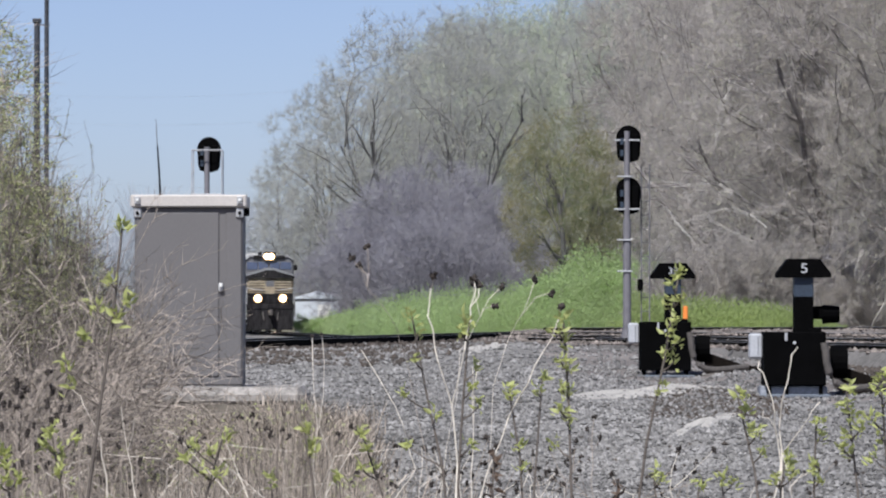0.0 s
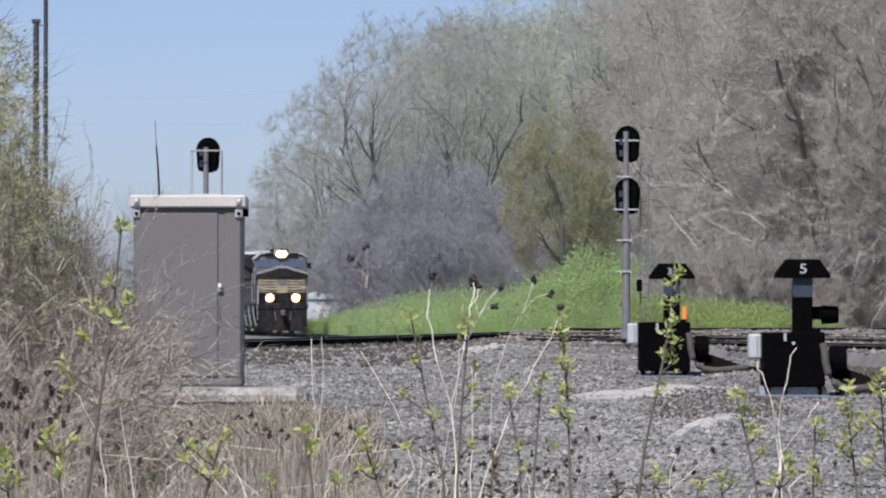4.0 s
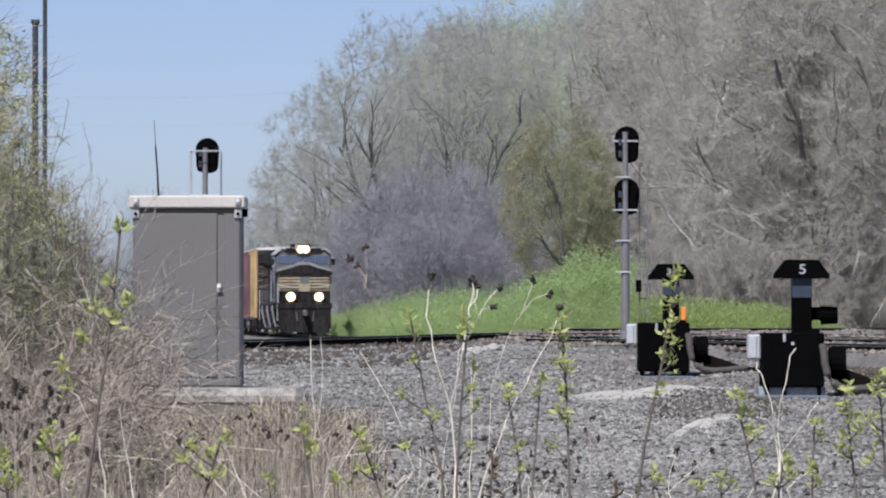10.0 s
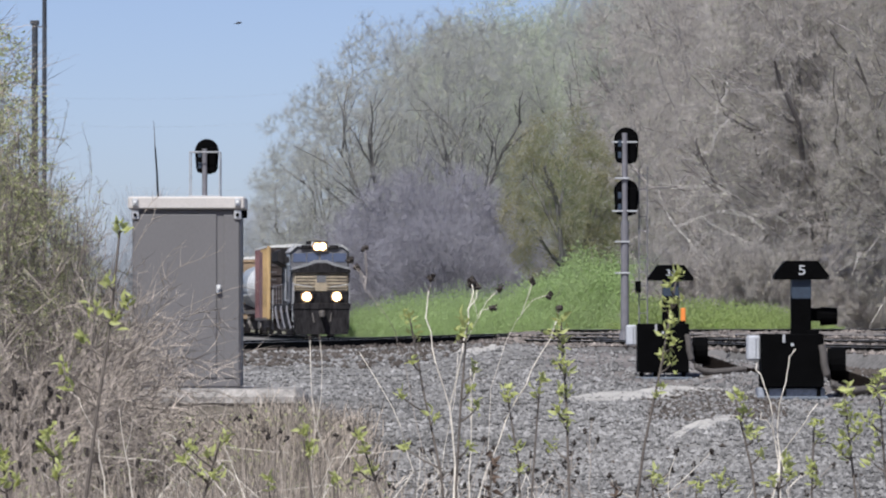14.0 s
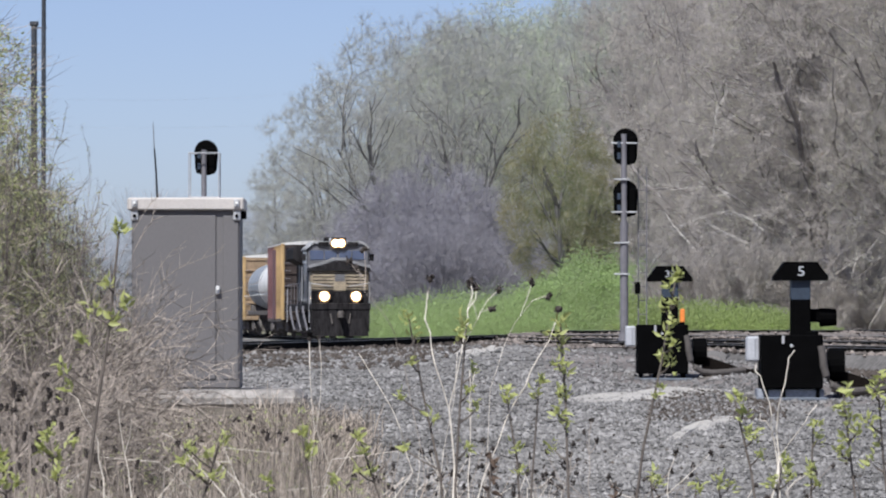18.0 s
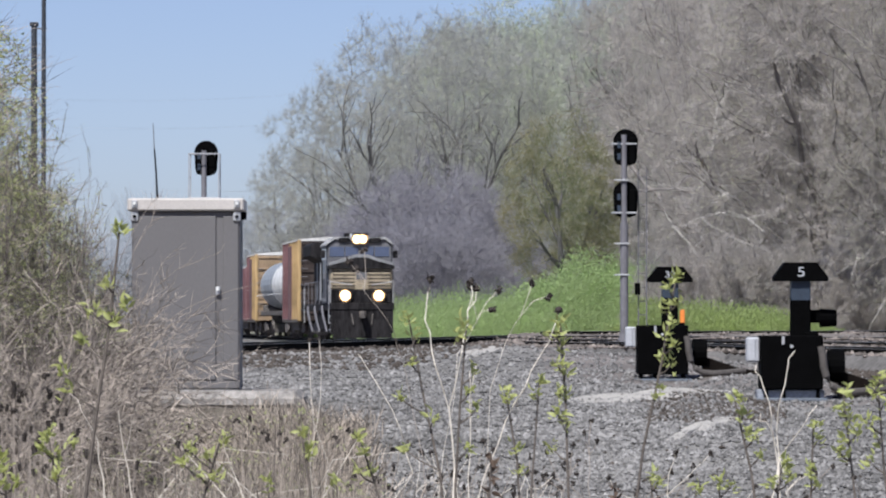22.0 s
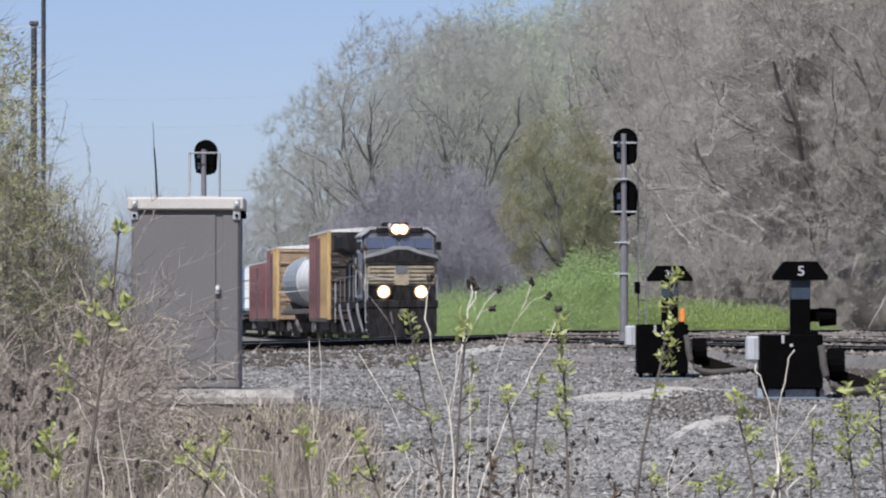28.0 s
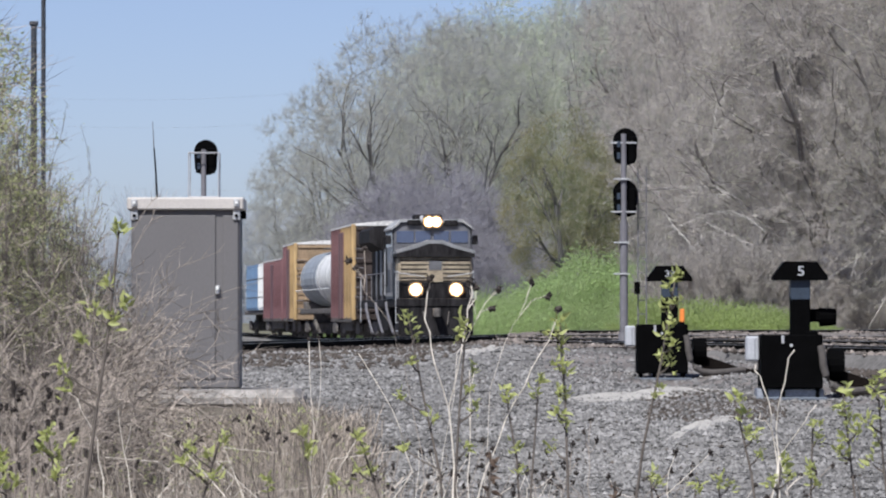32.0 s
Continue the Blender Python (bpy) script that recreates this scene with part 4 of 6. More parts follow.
def tank_car(back, length):
    t = vehicle("tank_car", back, "white tank car with dark underframe and domed ends", "tank car")
    under_car(t, length)
    bm = bmesh.new()
    prof = [(0.0, 0.0), (0.05, 0.57), (0.2, 0.95), (0.45, 1.22), (0.75, 1.33), (1.0, 1.36)]
    rings = [(-y, r) for y, r in prof] + [(-length + y, r) for y, r in reversed(prof)]
    seg, last = 28, None
    for y, r in rings:
        cur = [bm.verts.new((math.cos(2 * math.pi * k / seg) * max(r, 0.01), y - 0.2, 2.68 + math.sin(2 * math.pi * k / seg) * max(r, 0.01))) for k in range(seg)]
        if last:
            for k in range(seg):
                bm.faces.new((last[k], last[(k + 1) % seg], cur[(k + 1) % seg], cur[k])).smooth = True
        last = cur
    bmesh.ops.recalc_face_normals(bm, faces=bm.faces[:])
    tank = part("tank", bm, M_TANK, t, "white tank shell")
    for y in (-3.0, -length / 2 - 2, -length / 2 + 2, -length + 3.0):
        ring = cyl((0, y - 0.06, 2.68), (0, y + 0.06, 2.68), 1.38, n=28)
        part("band", ring, M_GALV, tank)
    part("rear_section", cyl((0, -length * 0.5, 2.68), (0, -length + 1.3, 2.68), 1.374, n=28), M_TANKGREY, tank, "blue-grey rear section")
    part("dome", cyl((0, -length / 2, 3.9), (0, -length / 2, 4.3), 0.42, n=16), M_TANK, tank)
    part("walkway", box(0, -length / 2, 4.12, 1.8, 2.2, 0.05, 0.01), M_BOGIE, tank)
    for y in (-1.6, -length + 1.6):
        part("saddle", box(0, y, 1.3, 2.4, 1.3, 0.5, 0.05), M_BOGIE, t)
    for s in (-1, 1):
        part("handrail", cyl((s * 1.56, -0.4, 2.1), (s * 1.56, -length + 0.4, 2.1), 0.02, n=6), M_WHITE, t)
        part("side_sill", box(s * 1.2, -length / 2, 1.05, 0.2, length, 0.25, 0.02), M_BOGIE, t)
    part("end_platform", box(0, 0.0, 1.08, 2.8, 0.9, 0.12, 0.02), M_BOGIE, t)
    return t


def container_car(back):
    t = vehicle("container_car", back, "flat car carrying a white and a blue container", "container car")
    length = 23.0
    under_car(t, length)
    part("deck", box(0, -length / 2, 1.05, 2.7, length, 0.25, 0.03), M_BOGIE, t)
    for y0, y1, m, lab in ((-0.3, -6.4, M_WHITE, "white container"), (-6.9, -19.1, M_BLUEBOX, "blue container")):
        c = part("container", box(0, (y0 + y1) / 2, 2.56, 2.84, y0 - y1, 2.75, 0.03), m, t, lab)
        n = int((y0 - y1) / 0.45)
        rib = mesh_of(box(0, 0, 2.56, 0.05, 0.2, 2.45, 0.01), "corrugation", m)
        for s in (-1, 1):
            for k in range(n):
                part("corrugation", rib, None, c).matrix_basis = pose(s * 1.435, y0 - 0.3 - k * (y0 - y1 - 0.6) / (n - 1), 0)
        for z in (1.95, 3.05):
            part("seam", box(0, (y0 + y1) / 2, z, 2.92, y0 - y1 + 0.04, 0.07, 0.01), M_BOGIE, c)
        for s in (-1, 1):
            part("corner_post", box(s * 1.37, y0, 2.56, 0.14, 0.1, 2.75, 0.01), m, c)
    return t


def small_bird():
    """A small dark bird; its own x runs forwards."""
    t = thing("bird", 0, 150, 6, "small dark bird in flapping flight", "bird")
    rings = ((-0.02, 0.004), (0.0, 0.018), (0.04, 0.03), (0.09, 0.036), (0.14, 0.03), (0.18, 0.014))
    bm, last = bmesh.new(), None
    for d, r in rings:
        cur = [bm.verts.new((0.09 - d, r * math.cos(a * math.pi / 4), r * math.sin(a * math.pi / 4))) for a in range(8)]
        if last:
            for a in range(8):
                bm.faces.new((last[a], last[(a + 1) % 8], cur[(a + 1) % 8], cur[a]))
        last = cur
    part("body", bm, M_SEED, t)
    part("tail", box(-0.125, 0, 0.0, 0.09, 0.04, 0.006, 0.002), M_SEED, t)
    part("beak", cyl((0.11, 0, 0), (0.135, 0, -0.003), 0.006, 0.001, 6), M_SEED, t)
    out = []
    for side in (-1, 1):
        bm = bmesh.new()
        o = [(0.06, 0.0), (0.065, 0.08), (0.03, 0.2), (-0.01, 0.19), (-0.045, 0.09), (-0.05, 0.0)]
        top = [bm.verts.new((x, side * y, 0.005 * (1 - y * 4))) for x, y in o]
        low = [bm.verts.new((x, side * y, -0.004)) for x, y in o]
        bm.faces.new(top)
        bm.faces.new(low[::-1])
        for i in range(6):
            bm.faces.new((top[i], low[i], low[(i + 1) % 6], top[(i + 1) % 6]))
        bmesh.ops.recalc_face_normals(bm, faces=bm.faces[:])
        out.append((side, part("wing", bm, M_SEED, t)))
    return t, out


bird, wings = small_bird()
loco = locomotive()
boxcar(20.2, 12.5, 4.78, M_YELLOW, M_MAROON, M_DARKEND, 6.6, "maroon boxcar with yellow end panels and a pale roof")
tank_car(33.9, 24.2)
boxcar(59.3, 9.2, 4.6, M_YELLOW, M_RED, M_TANEND, 5.5, "short red boxcar with yellow end panels and pale roof")
boxcar(69.7, 17.2, 3.95, M_RED, M_RED, M_RED, 0.0, "low faded red boxcar with ribbed sides")
container_car(88.0)


def rolled(t):
    """Seconds of even rolling done at the time t: the train eases off a little, then picks up."""
    return t + float(np.interp(t, [0, 8, 16, 20, 23, 26, 29, 32], [-0.2, -0.22, -0.29, -0.34, -0.35, -0.24, -0.05, 0.2]))


def motions():
    """The train rolls in, its wheels turning."""
    for t, back in vehicles:
        u = (back + 1.0) / SPEED
        rows = [(s, pose(TX0 + TVX * (rolled(s) - u), TY0 + TVY * (rolled(s) - u), RAILZ + FRAME, 0, 0, HEADING)) for s in (0.0, 4.0, 8.0, 12.0, 16.0, 20.0, 23.0, 26.0, 29.0, 32.0)]
        walk(t, rows)
    # the bird beats its way across the sky, climbing
    walk(bird, [(s, pose(-4.85 + 16.05 * (s - 14.0) * 1.0 - 1.75, 150.0, z, 0, -pitch, 0)) for s, z, pitch in
                ((0.0, 6.0, 0), (4.0, 6.2, 0), (8.0, 6.6, 2), (12.0, 7.6, 4), (13.4, 9.35, 8), (13.7, 10.15, 9), (14.0, 11.25, 9), (14.2, 11.85, 9), (15.0, 14.0, 9), (18.0, 20.0, 5), (24.0, 25.0, 2), (32.0, 28.0, 1))])
    for side, w in wings:
        walk(w, [(k * 0.1, pose(0.0, side * 0.022, 0.0, side * (22 + 46 * math.cos(2 * math.pi * (k * 0.1 - 13.8) / 0.3)), 0, 0)) for k in range(321)])
    turn = math.degrees(SPEED / 0.46)
    for w, y in wheelsets:
        x = w.location.copy()
        walk(w, [(k * 0.2, pose(x.x, x.y, x.z, -turn * rolled(k * 0.2), 0, 0)) for k in range(161)])


# ---- trees and shrubs ----
def bend(rng, p, d, length, segs, wiggle, lift):
    pts = [p.copy()]
    d = d.normalized()
    for _ in range(segs):
        d = (d + Vector((rng.gauss(0, wiggle), rng.gauss(0, wiggle), rng.gauss(0, wiggle) + lift))).normalized()
        p = p + d * (length / segs)
        pts.append(p.copy())
    return pts


def aside(rng, d, angle):
    """A direction turned away from d by about angle."""
    u = d.orthogonal().normalized()
    a = rng.uniform(0, 2 * math.pi)
    s = (u * math.cos(a) + d.cross(u) * math.sin(a)) * math.tan(angle)
    return (d + s).normalized()


def grow_tree(name, seed, label, category, height, forks, kids, trunk_r, open_angle=0.5, lift=0.05, twig_r=0.018, leaf=0.12, leaves=4,
              m_bark=None, m_twig=None, m_leaf=None, ratio=(0.62, 0.5, 0.45, 0.5), first=0.25, lean=(0, 0), wiggle=0.1, leaf_w=0.6, spray=0, fluff=0.0, stems="", sprig=(0.2, 0.75), dome=None, fill=0, reach=1.0):
    """A bare or budding tree: a trunk with limbs, a spray of branches, and a crown of small leaves or buds.
    dome: half width, middle height and half height of the rounded crown that the branches keep to;
    fill: so many more branchlets grow from the nearest wood into the crown's empty places, with sprays of length reach."""

    def within(p):
        k = 1 + 0.3 * noise.noise((p.x * 0.22 + seed, p.y * 0.22, p.z * 0.22))
        return (p.x / dome[0]) ** 2 + (p.y / dome[0]) ** 2 + ((p.z - dome[1]) / dome[2]) ** 2 < k * k

    rng, fine = random.Random(seed), random.Random(seed + 1)
    wood, twigs, crown, canes, nodes = Soup(), Soup(), Soup(), [], []

    def grow(p, d, length, r, lvl):
        if dome and (lvl or stems):
            for _ in range(5):
                if within(p + d * length):
                    break
                length *= 0.7
        segs = 6 if lvl == 0 else 5 if lvl == 1 else 3 if lvl == 2 else 2
        pts = bend(rng, p, d, length, segs, wiggle * (1 + 0.3 * lvl), lift)
        if lvl == 0 and stems:
            cane = Soup()
            cane.tube(pts, r, r * 0.45, 6)
            canes.append(cane)
        elif lvl <= 1 and not stems:
            wood.tube(pts, r, r * 0.45, 7 if lvl == 0 else 5)
        elif lvl == 2 and (len(kids) > 2 or fill) and not stems:
            wood.tube(pts, r, r * 0.45, 4)
        else:
            twigs.tube(pts, r, max(r * 0.5, twig_r * 0.6), 3)
        nodes.extend(pts[1:])
        if lvl >= len(kids) and fill:
            return
        if lvl >= len(kids):
            for _ in range(spray):
                k = fine.randrange(1, len(pts))
                q = pts[k - 1].lerp(pts[k], fine.random())
                dd = aside(fine, (pts[k] - pts[k - 1]).normalized(), fine.uniform(0.3, 1.4))
                twigs.sliver(q, dd, length * fine.uniform(*sprig), twig_r * 1.9, fine)
            for _ in range(leaves):
                k = fine.randrange(1, len(pts))
                q = pts[k - 1].lerp(pts[k], fine.random())
                crown.leaf(q + Vector((fine.gauss(0, fluff), fine.gauss(0, fluff), fine.gauss(0, fluff))), Vector((fine.uniform(-1, 1), fine.uniform(-1, 1), fine.uniform(-0.6, 1))), leaf * fine.uniform(0.6, 1.4), leaf_w, fine)
            return
        n = kids[lvl]
        for k in range(n):
            u = first + (1 - first) * (k + rng.random()) / n if lvl == 0 else 0.2 + 0.8 * (k + rng.random()) / n
            q = min(int(u * segs), segs - 1)
            c = pts[q].lerp(pts[q + 1], min(u * segs - q, 1.0))
            dd = (pts[q + 1] - pts[q]).normalized()
            a = open_angle * rng.uniform(0.6, 1.4) * (1.15 - 0.4 * u)
            ln = length * ratio[min(lvl, 3)] * rng.uniform(0.7, 1.2) * (1.15 - 0.45 * u)
            grow(c, aside(rng, dd, a), ln, max(r * (0.55 if lvl == 0 else 0.45), twig_r), lvl + 1)

    for k in range(forks):
        a = 2 * math.pi * (k + rng.random() * 0.7) / forks
        tilt = 0 if forks == 1 else open_angle * rng.uniform(0.35, 0.9)
        d = Vector((math.cos(a) * math.tan(tilt) + lean[0], math.sin(a) * math.tan(tilt) + lean[1], 1)).normalized()
        grow(Vector((math.cos(a) * 0.06 * forks, math.sin(a) * 0.06 * forks, -0.2)), d, height * rng.uniform(0.62, 0.82), trunk_r * rng.uniform(0.7, 1.1), 0)
    if fill:
        spots = []
        while len(spots) < fill:
            q = Vector((rng.uniform(-1, 1), rng.uniform(-1, 1), rng.uniform(-1, 1)))
            if 0.15 < q.length < 1 and q.length > rng.random() ** 0.7:
                c = Vector((q.x * dome[0], q.y * dome[0], dome[1] + q.z * dome[2])) * (1 + 0.12 * noise.noise((q.x * 3 + seed, q.y * 3, q.z * 3)))
                if c.z > 0.5 and noise.noise((c.x * 0.45, c.y * 0.45, c.z * 0.45 + seed)) > -0.3:
                    spots.append((q.length, c))
        spots.sort(key=lambda e: e[0])
        tips = np.zeros((len(nodes) + fill, 3))
        tips[:len(nodes)] = [tuple(p) for p in nodes]
        for k, (_, c) in enumerate(spots):
            n = len(nodes) + k
            gap = tips[:n] - np.array(c)
            root = Vector(tips[int(np.argmin((gap * gap).sum(1) + 0.5 * np.maximum(gap[:, 2], 0) ** 2))])
            tips[n] = tuple(c)
            d = c - root
            mid = root.lerp(c, 0.5) + Vector((fine.gauss(0, 0.1), fine.gauss(0, 0.1), fine.gauss(0, 0.1) - 0.06)) * d.length
            twigs.tube([root, mid, c], twig_r * 1.9, twig_r, 3)
            away = (d.normalized() + (c - Vector((0, 0, dome[1] * 0.6))).normalized() * 0.8).normalized()
            for _ in range(spray):
                q = mid.lerp(c, fine.uniform(0.0, 1.0))
                twigs.sliver(q, aside(fine, away, fine.uniform(0.2, 1.3)), reach * fine.uniform(0.4, 1.2), twig_r * 1.7, fine)
            for _ in range(leaves):
                q = mid.lerp(c, fine.random()) + Vector((fine.gauss(0, fluff), fine.gauss(0, fluff), fine.gauss(0, fluff)))
                crown.leaf(q, Vector((fine.uniform(-1, 1), fine.uniform(-1, 1), fine.uniform(-0.6, 1))), leaf * fine.uniform(0.6, 1.4), leaf_w, fine)
    t = thing(name, 0, 0, 0, label, category)
    if wood.f:
        part("trunk", wood.mesh("trunk", m_bark or M_BARK), None, t)
    for cane in canes:
        part(stems, cane.mesh(stems, m_bark), None, t)
    tagged(part("branchwork", twigs.mesh("branchwork", m_twig or M_TWIG), None, t), kind="stuff")
    if crown.f:
        tagged(part("crown", crown.mesh("crown", m_leaf or M_BUD), None, t), kind="stuff")
    return t


def plant(ob, x, y, scale=1.0, turn=0.0, first=False, group="", wide=1.0):
    m = Matrix.Translation((x, y, ground_z(x, y))) @ Matrix.Rotation(radians(turn), 4, "Z") @ Matrix.Diagonal((scale * wide, scale * wide, scale, 1))
    if first:
        ob.matrix_basis = m
        o = ob
    else:
        o = copy_thing(ob, m)
    if group:
        o["group"] = group
    return o


def at(px, y):
    """The x of a place that lies y metres off, at px thousandths of the view's focal length from the middle."""
    return px / 8143 * y


def off_track(x, y):
    """How far a place lies to the right of the train's track."""
    return x - (TX0 + TVX / TVY * (y - TY0))


big = grow_tree("tall_bare_tree", 22, "tall spreading tree with grey limbs and fine budding twigs", "tree", 24, 4, (7, 5), 0.2, 0.55, 0.02, 0.008, 0.09, 12, spray=24, fluff=0.4, m_bark=M_BARKDARK, m_twig=M_TWIGHAZE, m_leaf=M_BUD,
                ratio=(0.5, 0.5, 0.46, 0.5), first=0.25, wiggle=0.11, dome=(11.2, 11.6, 11.8), fill=2600, reach=1.0)
olive = grow_tree("olive_tree", 5, "forked tree in olive and tan new leaf", "tree", 14.5, 2, (6, 5), 0.24, 0.6, 0.02, 0.008, 0.10, 60, spray=10, m_bark=M_BARKDARK, m_leaf=M_BUDTAN, fluff=0.25, dome=(4.4, 8.6, 6.0), fill=800, reach=0.6)
pale = grow_tree("pale_green_tree", 31, "tall tree in pale green spring leaf", "tree", 25, 3, (6, 5), 0.26, 0.45, 0.02, 0.008, 0.14, 26, spray=14, m_bark=M_BARKDARK, m_twig=M_TWIGGREEN, m_leaf=M_BUDPALE, fluff=0.4, dome=(8.2, 13.0, 12.6), fill=2200, reach=0.9)
bare = grow_tree("bare_woodland_tree", 47, "large bare woodland tree with tangled brown-grey twigs", "tree", 21, 3, (7, 6), 0.22, 0.6, 0.0, 0.0072, 0.085, 10, spray=26, m_bark=M_BARKBROWN, m_twig=M_TWIGBROWN, m_leaf=M_BUDBROWN, first=0.12, wiggle=0.2, fluff=0.25, dome=(7.5, 10.5, 10.8), fill=2600, reach=0.75)
bare2 = grow_tree("bare_woodland_tree", 53, "leaning bare woodland tree with dark crooked limbs", "tree", 21, 3, (7, 6), 0.23, 0.62, -0.01, 0.0072, 0.085, 10, spray=26, m_bark=M_BARKBROWN, m_twig=M_TWIGBROWN, m_leaf=M_BUD, first=0.1, wiggle=0.2, fluff=0.25, dome=(7.5, 10.5, 10.8), fill=2600, reach=0.75)
dead = grow_tree("dead_tree", 59, "dead tree with bleached crooked limbs", "tree", 15, 2, (5, 3), 0.045, 0.85, -0.04, 0.009, 0.1, 0, spray=1, m_bark=M_DEADWOOD, m_twig=M_DEADWOOD, first=0.2, wiggle=0.24)
crooked = grow_tree("crooked_bare_tree", 113, "bare tree with dark crooked limbs and sparse twigs", "tree", 20, 2, (7, 6), 0.10, 0.6, 0.02, 0.010, 0.1, 0, spray=5, m_bark=M_BARKDARK, m_twig=M_BARKBROWN, first=0.3, wiggle=0.2, sprig=(0.3, 0.8))
brush = grow_tree("bare_shrub", 61, "tall purple-grey bare shrub with many stems", "shrub", 8.5, 8, (5, 4), 0.05, 0.5, 0.0, 0.0065, 0.1, 0, spray=22, m_bark=M_TWIGPURPLE, m_twig=M_TWIGPURPLE, first=0.15, wiggle=0.15, dome=(4.2, 3.6, 4.6), fill=900, reach=0.7)
tanbrush = grow_tree("bare_shrub", 67, "tan bare shrub with fine upright twigs", "shrub", 7, 10, (6, 6, 4), 0.06, 0.5, 0.01, 0.007, 0.09, 3, m_bark=M_TWIGBROWN, m_twig=M_TWIGBROWN, m_leaf=M_BUDBROWN, first=0.1, spray=14, wiggle=0.15)
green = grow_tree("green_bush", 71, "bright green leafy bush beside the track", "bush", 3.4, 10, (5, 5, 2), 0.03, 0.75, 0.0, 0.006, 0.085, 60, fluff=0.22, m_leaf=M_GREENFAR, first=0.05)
low = grow_tree("green_bush", 73, "low bright green leafy bush on the near bank", "bush", 3.2, 8, (5, 5, 2), 0.03, 0.75, 0.0, 0.006, 0.075, 50, fluff=0.22, m_leaf=M_GREEN, first=0.05)

plant(big, at(-10, 340), 340, 1.02, 350, True, "woodland")
for px, y, s, r, w in ((-150, 375, 0.88, 80, 0.85), (-215, 400, 0.68, 15, 0.9), (105, 372, 1.1, 140, 0.8), (40, 395, 1.15, 20, 0.8), (325, 342, 1.15, 200, 0.62), (385, 318, 1.15, 290, 0.55)):
    plant(big, at(px, y), y, s, r, group="woodland", wide=w)
plant(olive, at(212, 288), 288, 0.98, 200, True, "woodland", wide=0.9)
for px, y, s, r in ((262, 300, 0.9, 20),):
    plant(olive, at(px, y), y, s, r, group="woodland", wide=0.8)
plant(pale, at(190, 390), 390, 1.06, 0, True, "woodland")
for px, y, s, r in ((110, 415, 1.13, 90), (240, 410, 1.14, 130), (290, 400, 1.12, 180), (360, 380, 1.1, 270), (30, 430, 1.06, 40), (430, 390, 1.15, 300), (340, 335, 0.85, 10), (410, 325, 0.95, 130), (490, 340, 1.1, 250), (245, 345, 0.78, 60)):
    plant(pale, at(px, y), y, s, r, group="woodland")
plant(bare, at(660, 235), 235, 1.05, 0, True, "woodland")
for px, y, s, r, w in ((505, 300, 1.3, 200, 1.0), (490, 255, 1.1, 300, 0.7), (560, 222, 1.05, 150, 0.6), (760, 243, 1.1, 230, 1.0), (720, 215, 1.0, 310, 0.9), (840, 200, 1.0, 20, 1.0), (720, 280, 1.3, 100, 0.8), (930, 225, 1.1, 190, 1.0)):
    plant(bare, at(px, y), y, s, r, group="woodland", wide=w)
plant(bare2, at(700, 205), 205, 0.95, 0, True, "woodland")
for px, y, s, r, w in ((535, 235, 1.05, 80, 0.7), (630, 210, 0.95, 160, 0.7), (790, 208, 1.05, 240, 0.9), (500, 268, 1.0, 320, 0.6), (660, 290, 1.4, 45, 0.7), (800, 260, 1.3, 200, 1.0), (880, 195, 0.9, 60, 0.8)):
    plant(bare2, at(px, y), y, s, r, group="woodland", wide=w)
plant(crooked, at(560, 214), 214, 1.1, 0, True, "woodland", wide=0.5)
for px, y, s, r, w in ((435, 236, 1.2, 70, 0.36), (505, 222, 1.12, 200, 0.42), (640, 206, 1.05, 160, 0.6), (700, 204, 1.0, 250, 0.7), (770, 202, 1.1, 120, 0.8)):
    plant(crooked, at(px, y), y, s, r, group="woodland", wide=w)
plant(dead, at(745, 195), 195, 0.9, 0, True, "woodland")
for px, y, s, r in ((625, 203, 0.95, 140), (690, 199, 1.05, 250), (790, 197, 1.2, 330)):
    plant(dead, at(px, y), y, s, r, group="woodland")
plant(brush, at(-40, 305), 305, 1.0, 0, True, "undergrowth")
for px, y, s, r in ((-70, 316, 1.35, 20), (-15, 312, 1.5, 110), (45, 318, 1.35, 250), (95, 325, 1.15, 60), (-150, 312, 0.9, 40), (-100, 318, 1.05, 80), (10, 300, 1.05, 120), (60, 308, 0.85, 160), (105, 300, 0.65, 200), (-190, 325, 0.75, 240), (-60, 325, 1.1, 280), (20, 322, 1.15, 310), (150, 315, 0.7, 15), (185, 320, 0.75, 75), (225, 318, 0.7, 130), (262, 322, 0.75, 190),
                    (420, 262, 0.7, 10), (720, 240, 0.9, 220), (790, 200, 0.75, 270), (640, 232, 0.8, 30), (590, 240, 0.85, 110)):
    plant(brush, at(px, y), y, s, r, group="undergrowth")
plant(tanbrush, at(520, 196), 196, 0.6, 0, True, "undergrowth")
for px, y, s, r in ((360, 225, 0.5, 40), (410, 215, 0.55, 80), (450, 205, 0.6, 130), (490, 200, 0.55, 170), (560, 198, 0.65, 210), (600, 194, 0.6, 250), (640, 198, 0.7, 290), (430, 212, 0.75, 300), (540, 204, 0.8, 350), (405, 196, 0.8, 35), (455, 194, 1.0, 75), (505, 193, 1.1, 155), (550, 192, 1.05, 265), (600, 193, 1.1, 345), (440, 222, 0.95, 60), (500, 210, 1.0, 220), (570, 208, 1.05, 140), (620, 206, 0.95, 10), (670, 209, 1.0, 300), (680, 197, 0.65, 20), (725, 199, 0.7, 100), (765, 197, 0.6, 190)):
    plant(tanbrush, at(px, y), y, s, r, group="undergrowth")
plant(green, at(285, 272), 272, 1.25, 0, True, "green bushes")
rngb = random.Random(8)
